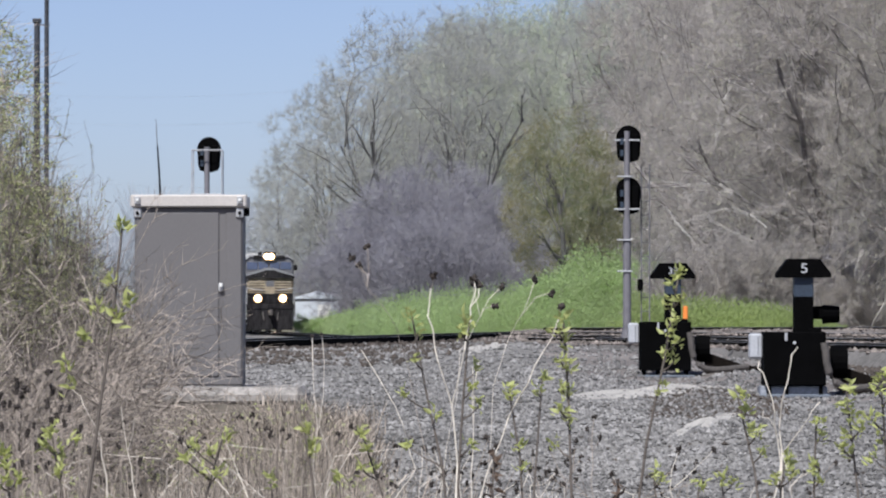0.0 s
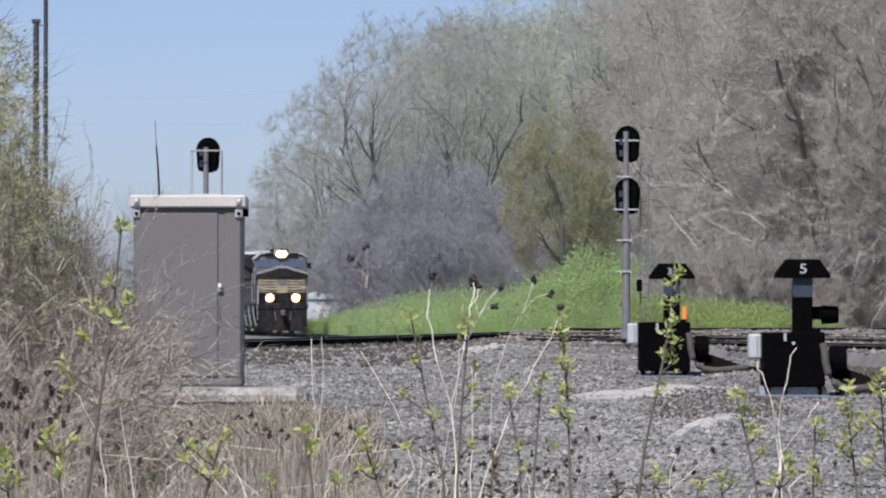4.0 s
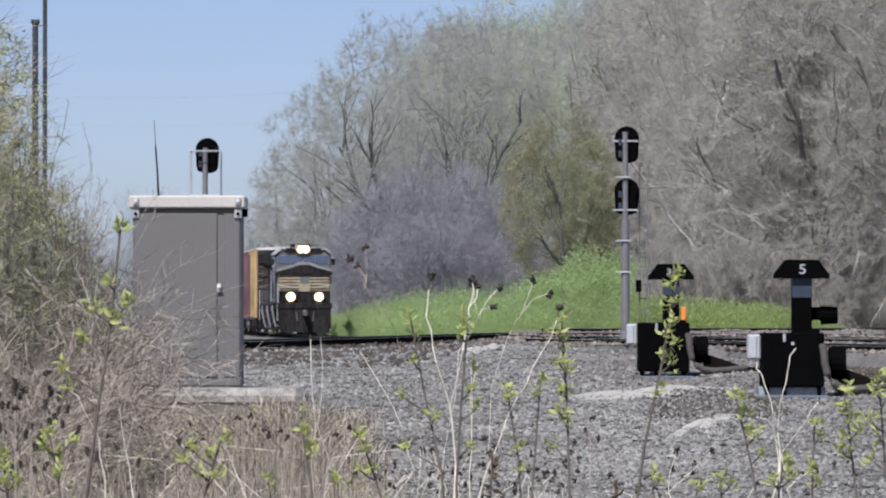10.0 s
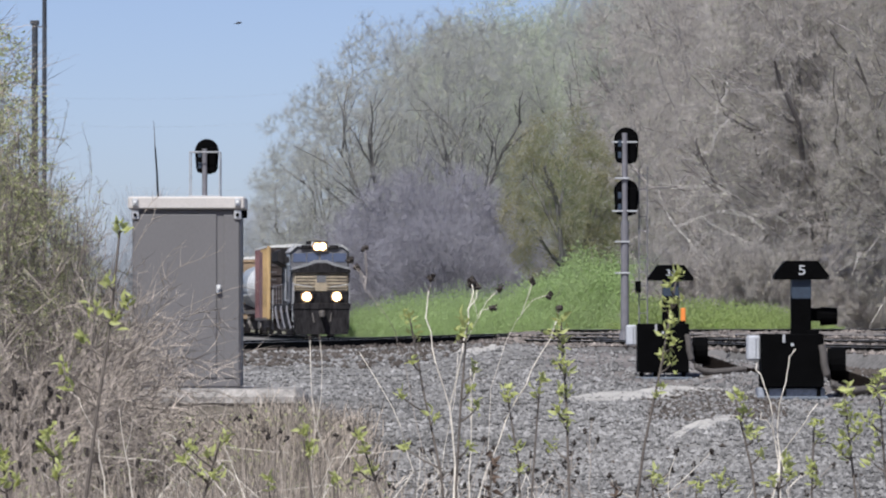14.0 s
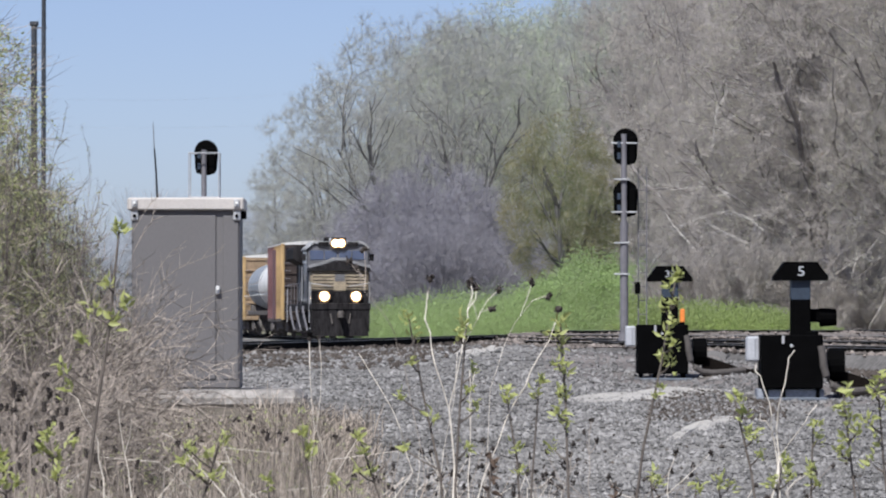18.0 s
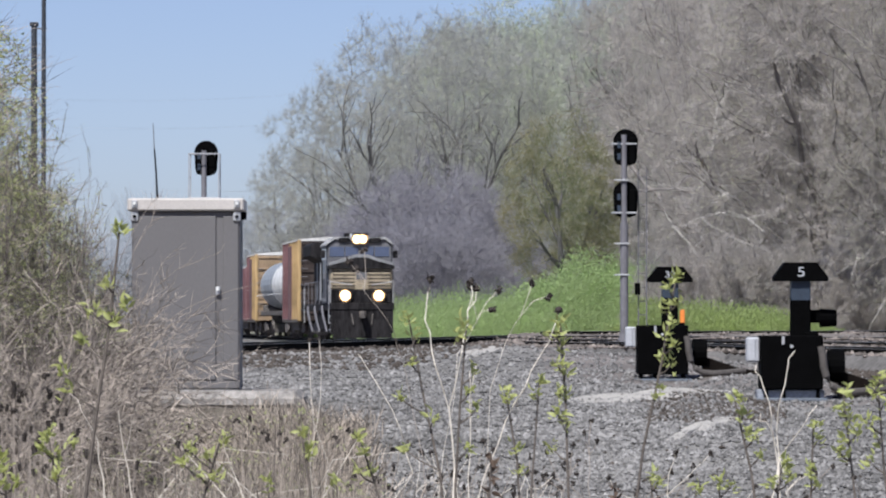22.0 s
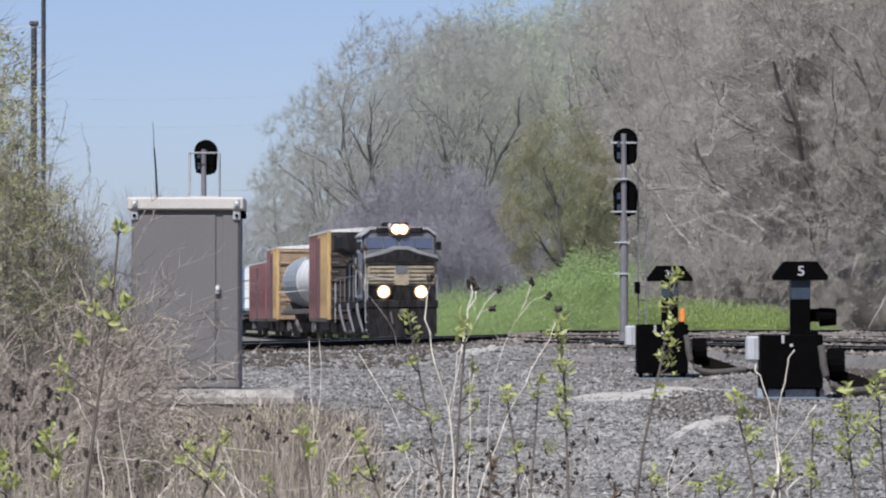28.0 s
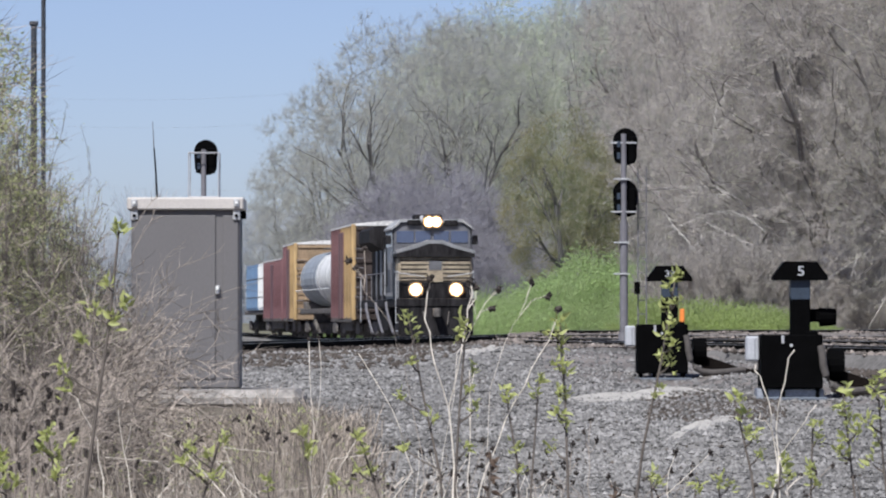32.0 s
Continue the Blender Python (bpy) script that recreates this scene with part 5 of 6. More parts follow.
for k in range(62):
    px = -230 + k * 9.2 + rngb.uniform(-8, 8)
    s = float(np.interp(px, [-230, -60, 80, 200, 260, 310, 350], [0.3, 0.36, 0.5, 0.65, 0.95, 1.2, 0.8])) * rngb.uniform(0.75, 1.1)
    y = rngb.uniform(258, 288)
    if off_track(at(px, y), y) < 3.2 + 2.2 * s:
        y = 292 + k * 0.1
    plant(green, at(px, y), y, s, rngb.uniform(0, 360), group="green bushes", wide=1.15)
for k in range(38):
    px = 340 + k * 10.1 + rngb.uniform(-8, 8)
    y = rngb.uniform(184, 192)
    plant(low, at(px, y), y, rngb.uniform(0.28, 0.45), rngb.uniform(0, 360), k == 0, "green bushes", wide=1.5)


def tall_green_growth():
    """Rank green grass and seedlings filling the bank between the bushes."""
    rng = random.Random(13)
    far, near = Soup(), Soup()
    for k in range(60000):
        s = far if k < 40000 else near
        if k < 40000:
            y = rng.uniform(250, 288)
            px = rng.uniform(-235, 330)
            h = float(np.interp(px, [-235, -60, 80, 200, 260, 330], [1.4, 3.3, 3.9, 4.4, 5.1, 5.4]))
        else:
            y = rng.uniform(174, 188)
            px = rng.uniform(330, 715)
            h = float(np.interp(px, [330, 450, 600, 715], [2.7, 2.6, 2.0, 0.9]))
        x = at(px, y)
        if y > 240 and off_track(x, y) < 3.0:
            continue
        h *= rng.uniform(0.35, 1.0) * (0.8 + 0.35 * noise.noise((x * 0.5, y * 0.3, 2)))
        p = Vector((x, y, ground_z(x, y)))
        for _ in range(5):
            s.leaf(p + Vector((rng.gauss(0, 0.1), 0, h * rng.uniform(0.05, 0.95))), Vector((rng.gauss(0, 0.5), rng.gauss(0, 0.5), 1)), rng.uniform(0.07, 0.17), 0.3, rng)
    tagged(part("green_growth", far.mesh("green_growth", M_GREENFAR), None), "rank green growth on the far bank, paled by painted haze", "grass", kind="stuff")
    tagged(part("green_growth", near.mesh("green_growth", M_GREEN), None), "rank fresh green growth on the near bank", "grass", kind="stuff")


tall_green_growth()


def far_wood():
    """The line of woods far beyond the left of the track, with mist put into its colour."""
    rng = random.Random(3)
    s = Soup()
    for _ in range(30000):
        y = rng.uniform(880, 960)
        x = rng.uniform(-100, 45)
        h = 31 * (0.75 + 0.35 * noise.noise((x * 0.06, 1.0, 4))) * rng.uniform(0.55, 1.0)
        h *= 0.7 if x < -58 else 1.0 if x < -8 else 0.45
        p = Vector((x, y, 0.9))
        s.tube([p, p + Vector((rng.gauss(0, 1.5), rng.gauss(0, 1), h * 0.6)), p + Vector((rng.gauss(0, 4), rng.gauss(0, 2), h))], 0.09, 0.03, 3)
    tagged(part("far_woods", s.mesh("far_woods", M_HAZEWOOD), None), "line of distant bare woods, haze put into their grey", "woods", kind="stuff")


far_wood()

# budding willow shrubs and canes close by
willow = grow_tree("willow_shrub", 83, "tall willow shrub with thin stems in yellow-green bud", "shrub", 2.9, 9, (6, 4), 0.0075, 0.3, 0.015, 0.0015, 0.017, 17, stems="stem", m_bark=M_SHRUBTWIG, m_twig=M_CANE, m_leaf=M_WILLOW, first=0.25, leaf_w=0.55, ratio=(0.36, 0.44, 0.5, 0.4), wiggle=0.11, fluff=0.02,
                   dome=(0.85, 1.35, 1.35), fill=950, reach=0.22, spray=4)
plant(willow, -3.05, 29.0, 0.95, 0, True, "willow shrubs")
for x, y, s, r in ((-2.6, 29.6, 0.7, 80), (-3.5, 31.0, 1.2, 150), (-4.1, 33.0, 1.45, 220), (-3.3, 27.0, 0.95, 300), (-3.75, 29.5, 1.55, 30), (-3.05, 32.5, 0.85, 60), (-4.5, 35.0, 1.5, 100)):
    plant(willow, x, y, s, r, group="willow shrubs")
thin = grow_tree("bare_thicket", 97, "thin bare brown thicket of upright twigs", "shrub", 2.5, 9, (5, 4), 0.0075, 0.34, 0.02, 0.0022, 0.014, 3, stems="stem", m_bark=M_SHRUBTWIG, m_twig=M_SHRUBTWIG, m_leaf=M_WILLOW, first=0.2, leaf_w=0.5, ratio=(0.4, 0.44, 0.5, 0.4), wiggle=0.12, fluff=0.01,
                 dome=(0.75, 1.25, 1.3), fill=280, reach=0.26, spray=3)
plant(thin, -2.5, 29.3, 0.8, 0, True, "willow shrubs")
for x, y, s, r, w in ((-2.62, 31.0, 0.85, 120, 1.0), (-2.85, 28.0, 1.0, 240, 1.0), (-3.1, 30.5, 1.2, 40, 1.0), (-2.3, 30.2, 0.55, 200, 1.0), (-2.38, 29.5, 0.92, 310, 0.62), (-2.22, 31.0, 0.72, 80, 0.7)):
    plant(thin, x, y, s, r, group="willow shrubs", wide=w)
whip = grow_tree("sapling", 103, "slender sapling with upright dark twigs and a few buds", "shrub", 2.5, 4, (8, 4), 0.0075, 0.36, 0.035, 0.0020, 0.014, 5, stems="stem", m_bark=M_SHRUBTWIG, m_twig=M_SHRUBTWIG, m_leaf=M_WILLOW, first=0.25, leaf_w=0.5, ratio=(0.38, 0.42, 0.5, 0.4), wiggle=0.1, fluff=0.006, spray=2)
plant(whip, -2.62, 29.2, 1.0, 0, True, "willow shrubs")
for x, y, s, r, w in ((-2.52, 29.8, 0.92, 70, 0.5), (-2.4, 30.4, 0.72, 150, 0.55), (-2.72, 28.6, 1.18, 230, 0.5), (-2.62, 30.8, 1.0, 300, 0.5), (-2.95, 30.0, 1.3, 20, 0.6), (-2.45, 28.2, 0.6, 110, 0.6), (-2.48, 29.0, 0.8, 190, 0.5), (-2.58, 30.1, 0.85, 260, 0.5), (-2.8, 29.4, 1.25, 330, 0.5)):
    plant(whip, x, y, s, r, group="willow shrubs", wide=w)
cane = grow_tree("bramble", 91, "tangle of bare arching brown canes", "bramble", 2.0, 15, (7, 5), 0.007, 0.6, -0.012, 0.0024, 0.02, 0, spray=4, sprig=(0.5, 1.2), stems="cane", m_bark=M_CANE, m_twig=M_CANE, first=0.15, wiggle=0.16)
plant(cane, -3.05, 26.5, 0.9, 0, True, "brambles")
for x, y, s, r in ((-3.4, 30.0, 1.0, 60), (-3.8, 35.0, 1.0, 120), (-4.2, 37.0, 1.0, 190), (-2.75, 25.0, 0.72, 250), (-3.75, 33.0, 1.05, 320), (-2.95, 27.5, 0.75, 20), (-2.9, 26.0, 0.55, 140), (-3.5, 32.0, 0.85, 80),
                   (-2.95, 24.0, 0.8, 200), (-3.1, 29.5, 0.75, 300), (-3.3, 28.0, 0.9, 100), (-2.85, 28.0, 0.62, 170), (-3.3, 29.0, 0.85, 215), (-3.2, 25.5, 0.9, 285), (-3.0, 31.0, 0.6, 330)):
    plant(cane, x, y, s, r, group="brambles")


def dry_grass():
    rng = random.Random(17)
    s = Soup()
    for k in range(33000):
        y = 18 + 32 * rng.random() ** 1.3
        x = rng.uniform(-0.105 * y - 0.2, edge_of_gravel(y) + 0.1)
        if k >= 27000:
            y = rng.uniform(27, 39)
            x = rng.triangular(-0.05, -0.012, -0.03) * y
        if k < 27000 and x > edge_of_gravel(y) - 0.3 and rng.random() < 0.6:
            continue
        if y > 38.5 and x > -3.3 and rng.random() < 0.8:
            continue
        if noise.noise((x * 2.6, y * 1.1, 5)) < -0.12 and rng.random() < 0.8:
            continue
        h = rng.uniform(0.12, 0.45) * (0.75 + 0.6 * noise.noise((x * 1.3, y * 0.6, 0)))
        if x > -3.1:
            h = min(h, max(0.05, 1.6 - (0.0205 if x < -0.042 * y else 0.0138) * y - ground_z(x, y) + rng.uniform(-0.06, 0.05)))
        p = Vector((x, y, ground_z(x, y)))
        d = Vector((rng.gauss(0, 0.35), rng.gauss(0, 0.35), 1)) * h
        w = Vector((rng.uniform(-1, 1), rng.uniform(-0.4, 0.4), 0)).normalized() * 0.005
        b = len(s.v)
        mid, tip = p + d * 0.55, p + d + Vector((rng.gauss(0, 0.1), rng.gauss(0, 0.1), -rng.random() * 0.1))
        s.v += [p - w, p + w, mid - w * 0.8, mid + w * 0.8, tip]
        s.f += [(b, b + 1, b + 3, b + 2), (b + 2, b + 3, b + 4)]
    tagged(part("dry_grass", s.mesh("dry_grass", M_GRASS), None), "matted brown dry grass and dead stems", "grass", kind="stuff")


dry_grass()


def green_sprouts():
    """Small new leaves coming up through the dead grass."""
    rng = random.Random(41)
    s = Soup()
    for _ in range(900):
        y = rng.uniform(19, 34)
        x = rng.uniform(-0.1 * y, edge_of_gravel(y) + 0.1)
        if noise.noise((x * 1.2, y * 0.5, 8)) < 0.0:
            continue
        p = Vector((x, y, ground_z(x, y) + rng.uniform(0.15, 0.4)))
        for _ in range(4):
            s.leaf(p + Vector((rng.gauss(0, 0.02), rng.gauss(0, 0.02), rng.gauss(0, 0.02))), Vector((rng.gauss(0, 1), rng.gauss(0, 1), rng.uniform(0, 1))), rng.uniform(0.02, 0.04), 0.5, rng)
    tagged(part("green_sprouts", s.mesh("green_sprouts", M_WILLOW), None), "sprinkle of small new green leaves in dead grass", "weeds", kind="stuff")


green_sprouts()


def pale_shed(x, y):
    """A pale shed far off between the track and the bushes."""
    g = ground_z(x, y)
    t = thing("far_shed", x, y, g, "small pale blue-grey shed half hidden by bushes", "shed")
    part("wall", box(0, 0, 1.2, 3.0, 2.4, 2.5, 0.03), M_SHED, t)
    part("roof", profile([(-1.65, 2.42), (1.65, 2.42), (1.65, 2.5), (0, 2.95), (-1.65, 2.5)], -1.35, 1.35), M_SHED, t)
    part("door", box(0.5, -1.21, 1.0, 0.9, 0.04, 2.0, 0.01), M_WHITE, t)


pale_shed(-8.6, 316.0)


# ---- weeds close to the eye ----
def leaf_mesh(curl, width):
    """A pointed leaf one unit long, folded along its rib and curling back."""
    s = Soup()
    rows = [(0.0, 0.02), (0.18, 0.6), (0.42, 1.0), (0.7, 0.72), (1.0, 0.03)]
    for y, w in rows:
        z = -curl * y * y
        for x in (-1, 0, 1):
            s.v.append(Vector((x * w * width / 2, y, z + abs(x) * 0.12 * w)))
    for i in range(len(rows) - 1):
        for j in range(2):
            a = i * 3 + j
            s.f.append((a, a + 1, a + 4, a + 3))
    me = s.mesh("leaf", M_LEAF)
    for p in me.polygons:
        p.use_smooth = True
    return me


LEAVES = [leaf_mesh(0.15, 0.42), leaf_mesh(0.4, 0.36), leaf_mesh(0.0, 0.3), leaf_mesh(0.55, 0.48)]


def leafy_shoot(bx, y, tx, tz, nodes, size=1.0):
    """A young shoot: a brown stem from the ground, side twigs and bunches of new leaves at the nodes (x, z)."""
    rng = random.Random(int(abs(bx) * 1000 + tz * 377))
    t = thing("leafy_weed", bx, y, ground_z(bx, y), "young weed shoot with bunches of fresh green leaves", "weed", "leafy weeds")
    g = ground_z(bx, y)
    stem = Soup()
    n = 9
    pts = []
    low = 1.17 - g
    for k in range(n):
        u = k / (n - 1)
        z = (tz - g) * u
        v = max(0.0, (z - low) / max(tz - g - low, 0.01))
        pts.append(Vector(((tx - bx) * v + 0.004 * math.sin(k * 1.7 + bx * 5), 0.03 * math.sin(k), z - 0.03 * (k == 0))))
    stem.tube(pts, 0.0062 * size, 0.0022 * size, 6)
    part("stem", stem.mesh("stem", M_WEEDSTEM), None, t)

    def on_stem(z):
        for a, b in zip(pts, pts[1:]):
            if a.z <= z <= b.z:
                return a.lerp(b, (z - a.z) / (b.z - a.z))
        return pts[-1]

    for k, (x, z) in enumerate([(tx, tz)] + list(nodes)):
        c = Vector((x - bx, rng.uniform(-0.04, 0.04), z - g))
        root = on_stem(c.z - 0.5 * abs(c.x - on_stem(c.z).x) - 0.012)
        out = c - root
        if k and out.length > 0.012:
            tw = Soup()
            tw.tube([root, root.lerp(c, 0.5) + Vector((0, 0, -0.004)), c], 0.0028, 0.0015, 5)
            part("twig", tw.mesh("twig", M_WEEDSTEM), None, t)
        for _ in range(rng.randint(15, 19) if k == 0 else rng.randint(11, 15)):
            d = Vector((rng.gauss(0, 0.8), rng.gauss(0, 0.8), rng.uniform(-0.25, 1.1))) + out.normalized() * 0.4
            lf = part("leaf", rng.choice(LEAVES), None, t)
            lf.matrix_basis = (Matrix.Translation(c + Vector((rng.gauss(0, 0.006), rng.gauss(0, 0.006), rng.gauss(0, 0.009)))) @ d.to_track_quat("Y", "Z").to_matrix().to_4x4()
                               @ Matrix.Rotation(rng.uniform(0, 6.28), 4, "Y") @ Matrix.Scale(size * rng.uniform(0.012, 0.026), 4))


def dead_stalk(y, path, tips, pale, head, thick=0.0018):
    """A dead stalk through the points (x, z), with an arm to each tip and a dark seed head on it."""
    bx = path[0][0]
    g = ground_z(bx, y)
    rng = random.Random(int(abs(bx) * 900 + y * 31))
    t = thing("dead_stalk", bx, y, g, "bleached dead weed stalk" + (" with dark seed heads" if head else ", bare and bent"), "weed", "dead weeds")
    pts = [Vector((0, 0, -0.03))] + [Vector((x - bx, 0.02 * math.sin(i * 2.0), z - g)) for i, (x, z) in enumerate(path)]
    m = M_CANEPALE if pale else M_CANE
    fine = [pts[0]]
    for p, q in zip(pts, pts[1:]):
        for u in (0.35, 0.7, 1.0):
            k = 0.0 if u == 1.0 else 0.03 * (q - p).length
            fine.append(p.lerp(q, u) + Vector((rng.gauss(0, k), rng.gauss(0, k), 0)))
    pts = fine
    s = Soup()
    s.tube(pts, thick, thick * 0.6, 6)
    part("stem", s.mesh("stem", m), None, t)
    for x, z in tips:
        c = Vector((x - bx, rng.uniform(-0.03, 0.03), z - g))
        s = Soup()
        mid = pts[-1].lerp(c, 0.5) + Vector((rng.gauss(0, 0.006), 0, rng.gauss(0, 0.006)))
        s.tube([pts[-1], mid, c], thick * 0.6, 0.0011, 5)
        arm = part("arm", s.mesh("arm", m), None, t)
        if head:
            h = Soup()
            for _ in range(5):
                h.lump(c + Vector((rng.gauss(0, 0.003), rng.gauss(0, 0.003), rng.gauss(0, 0.004))), 0.005 * head, rng, 1.1)
            for _ in range(6):
                h.leaf(c, Vector((rng.gauss(0, 1), rng.gauss(0, 1), rng.gauss(0.4, 1))), 0.011 * head, 0.3, rng)
            part("seed_head", h.mesh("seed_head", M_SEED), None, arm, "dark dry seed head")


leafy_shoot(-0.843, 11.00, -0.770, 1.811, [(-0.793, 1.685), (-0.746, 1.631), (-0.836, 1.622), (-0.854, 1.545), (-0.900, 1.477), (-0.894, 1.439), (-0.782, 1.601)], 1.30)
leafy_shoot(0.015, 11.30, -0.080, 1.601, [(-0.061, 1.560), (-0.094, 1.407), (-0.068, 1.490), (-0.019, 1.352), (-0.089, 1.282)], 1.00)
leafy_shoot(0.036, 10.60, 0.057, 1.586, [(0.044, 1.562), (0.079, 1.478), (0.066, 1.432), (0.083, 1.393), (0.062, 1.302)], 1.00)
leafy_shoot(0.306, 10.80, 0.281, 1.591, [(0.273, 1.562), (0.290, 1.535), (0.276, 1.495), (0.293, 1.475), (0.280, 1.429), (0.297, 1.416), (0.273, 1.382), (0.289, 1.356), (0.267, 1.296)], 1.00)
leafy_shoot(0.461, 11.00, 0.566, 1.700, [(0.548, 1.676), (0.566, 1.642), (0.538, 1.628), (0.555, 1.588), (0.542, 1.561), (0.559, 1.541), (0.535, 1.504), (0.551, 1.493), (0.519, 1.426)], 1.05)
leafy_shoot(0.727, 10.50, 0.678, 1.416, [(0.691, 1.382), (0.704, 1.343), (0.730, 1.292), (0.714, 1.331)], 1.00)
leafy_shoot(0.881, 10.90, 0.889, 1.347, [(0.894, 1.314), (0.878, 1.240), (0.891, 1.213)], 1.00)
leafy_shoot(0.928, 10.20, 0.899, 1.436, [(0.891, 1.401), (0.909, 1.382), (0.894, 1.344), (0.878, 1.313), (0.903, 1.301), (0.922, 1.351)], 0.95)
leafy_shoot(0.978, 10.00, 0.955, 1.469, [(0.941, 1.442), (0.959, 1.417), (0.928, 1.380), (0.953, 1.343), (0.935, 1.294)], 0.95)
leafy_shoot(0.755, 10.40, 0.777, 1.269, [(0.787, 1.237), (0.748, 1.231)], 1.00)
leafy_shoot(0.204, 11.40, 0.160, 1.419, [(0.169, 1.398), (0.188, 1.279), (0.197, 1.223)], 1.00)
leafy_shoot(0.233, 11.80, 0.252, 1.439, [(0.241, 1.413)], 1.00)
leafy_shoot(-0.143, 11.20, -0.198, 1.315, [(-0.184, 1.285), (-0.168, 1.227), (-0.198, 1.230)], 1.00)
leafy_shoot(-0.297, 10.80, -0.324, 1.333, [(-0.310, 1.296), (-0.313, 1.283)], 1.10)
leafy_shoot(-0.573, 11.00, -0.525, 1.307, [(-0.600, 1.288), (-0.557, 1.277), (-0.573, 1.230), (-0.613, 1.257), (-0.539, 1.223)], 1.10)
leafy_shoot(-0.861, 10.40, -0.889, 1.343, [(-0.899, 1.308), (-0.874, 1.295), (-0.858, 1.250), (-0.835, 1.320)], 1.10)
leafy_shoot(-0.957, 10.20, -0.976, 1.294, [(-0.967, 1.263), (-0.944, 1.238), (-0.982, 1.232)], 1.20)
leafy_shoot(0.543, 11.60, 0.533, 1.205, [(0.550, 1.188)], 1.00)
leafy_shoot(0.696, 11.20, 0.682, 1.203, [(0.710, 1.196)], 1.00)
leafy_shoot(0.597, 10.90, 0.610, 1.197, [], 1.00)
leafy_shoot(-0.401, 11.10, -0.414, 1.206, [], 1.00)
leafy_shoot(-0.254, 11.90, -0.269, 1.184, [], 1.00)
dead_stalk(10.90, [(0.032, 1.170), (0.021, 1.387), (-0.012, 1.494), (-0.036, 1.601), (-0.029, 1.668)], [(-0.023, 1.698)], True, 1.40, 0.0021)
dead_stalk(10.95, [(0.030, 1.168), (0.022, 1.393), (0.051, 1.521), (0.065, 1.622)], [(0.073, 1.690), (0.086, 1.679)], True, 1.40, 0.0021)
dead_stalk(11.40, [(0.092, 1.151), (0.162, 1.349), (0.225, 1.475), (0.281, 1.580)], [(0.293, 1.622)], True, 1.40, 0.0021)
dead_stalk(12.50, [(-0.037, 1.107), (-0.098, 1.479), (-0.144, 1.602), (-0.206, 1.678)], [(-0.206, 1.792), (-0.249, 1.761), (-0.227, 1.740)], False, 1.4, 0.0010)
dead_stalk(12.20, [(-0.006, 1.119), (0.046, 1.512), (0.099, 1.601)], [(0.156, 1.681), (0.138, 1.630), (0.076, 1.691)], True, 1.5, 0.0010)
dead_stalk(12.40, [(0.116, 1.111), (0.177, 1.541), (0.215, 1.609)], [(0.248, 1.701), (0.291, 1.665)], True, 1.5, 0.0010)
dead_stalk(10.70, [(0.790, 1.178), (0.781, 1.299), (0.770, 1.378), (0.744, 1.470)], [(0.737, 1.496)], True, 0.00)
dead_stalk(10.70, [(0.790, 1.178), (0.783, 1.339), (0.794, 1.430), (0.809, 1.496)], [(0.827, 1.529)], True, 0.00)
dead_stalk(10.80, [(0.817, 1.174), (0.797, 1.296), (0.764, 1.363)], [(0.751, 1.382)], True, 0.00)
dead_stalk(10.80, [(0.777, 1.174), (0.801, 1.283), (0.857, 1.363)], [(0.886, 1.400)], True, 0.00)
dead_stalk(11.20, [(0.070, 1.158), (0.074, 1.326)], [(0.072, 1.478), (0.088, 1.491)], True, 0.00)
dead_stalk(11.50, [(-0.839, 1.147), (-0.856, 1.298), (-0.895, 1.375)], [(-0.926, 1.418)], True, 0.00)
dead_stalk(11.60, [(-0.775, 1.143), (-0.796, 1.260)], [(-0.811, 1.373), (-0.775, 1.345)], True, 0.00)
dead_stalk(11.70, [(-0.121, 1.139), (-0.070, 1.213), (-0.121, 1.372)], [(-0.207, 1.515)], True, 0.00)
dead_stalk(12.00, [(0.124, 1.127), (0.121, 1.248)], [(0.115, 1.285), (0.127, 1.248), (0.141, 1.263), (0.109, 1.218), (0.130, 1.196)], False, 1.20, 0.0011)
dead_stalk(12.60, [(-0.347, 1.103), (-0.353, 1.385)], [(-0.359, 1.547)], True, 0.80, 0.0011)
dead_stalk(12.60, [(-0.323, 1.103), (-0.328, 1.385)], [(-0.331, 1.552)], True, 0.80, 0.0011)
dead_stalk(11.50, [(-1.020, 1.147), (-1.030, 1.291), (-1.022, 1.375)], [(-1.044, 1.418), (-0.987, 1.460), (-1.065, 1.373), (-0.977, 1.418)], False, 1.30, 0.0014)
dead_stalk(11.90, [(-1.116, 1.131), (-1.128, 1.280)], [(-1.134, 1.375), (-1.087, 1.397)], False, 1.30, 0.0014)
dead_stalk(12.30, [(-0.686, 1.115), (-0.678, 1.194)], [(-0.698, 1.272), (-0.656, 1.265), (-0.674, 1.254)], False, 1.10, 0.0014)
dead_stalk(12.30, [(-0.474, 1.115), (-0.459, 1.209)], [(-0.462, 1.281), (-0.429, 1.299), (-0.411, 1.281)], False, 1.00, 0.0014)
dead_stalk(12.00, [(-0.271, 1.127), (-0.256, 1.248)], [(-0.239, 1.314), (-0.220, 1.299), (-0.274, 1.292)], False, 1.00, 0.0014)
dead_stalk(12.50, [(-0.528, 1.107), (-0.540, 1.248)], [(-0.551, 1.325), (-0.517, 1.333)], False, 1.00, 0.0014)
dead_stalk(12.20, [(0.399, 1.119), (0.396, 1.242)], [(0.402, 1.335), (0.384, 1.302), (0.414, 1.279)], False, 1.00, 0.0014)
dead_stalk(12.00, [(0.318, 1.127), (0.330, 1.174)], [(0.340, 1.248), (0.323, 1.226), (0.360, 1.233), (0.345, 1.277)], False, 1.00, 0.0014)
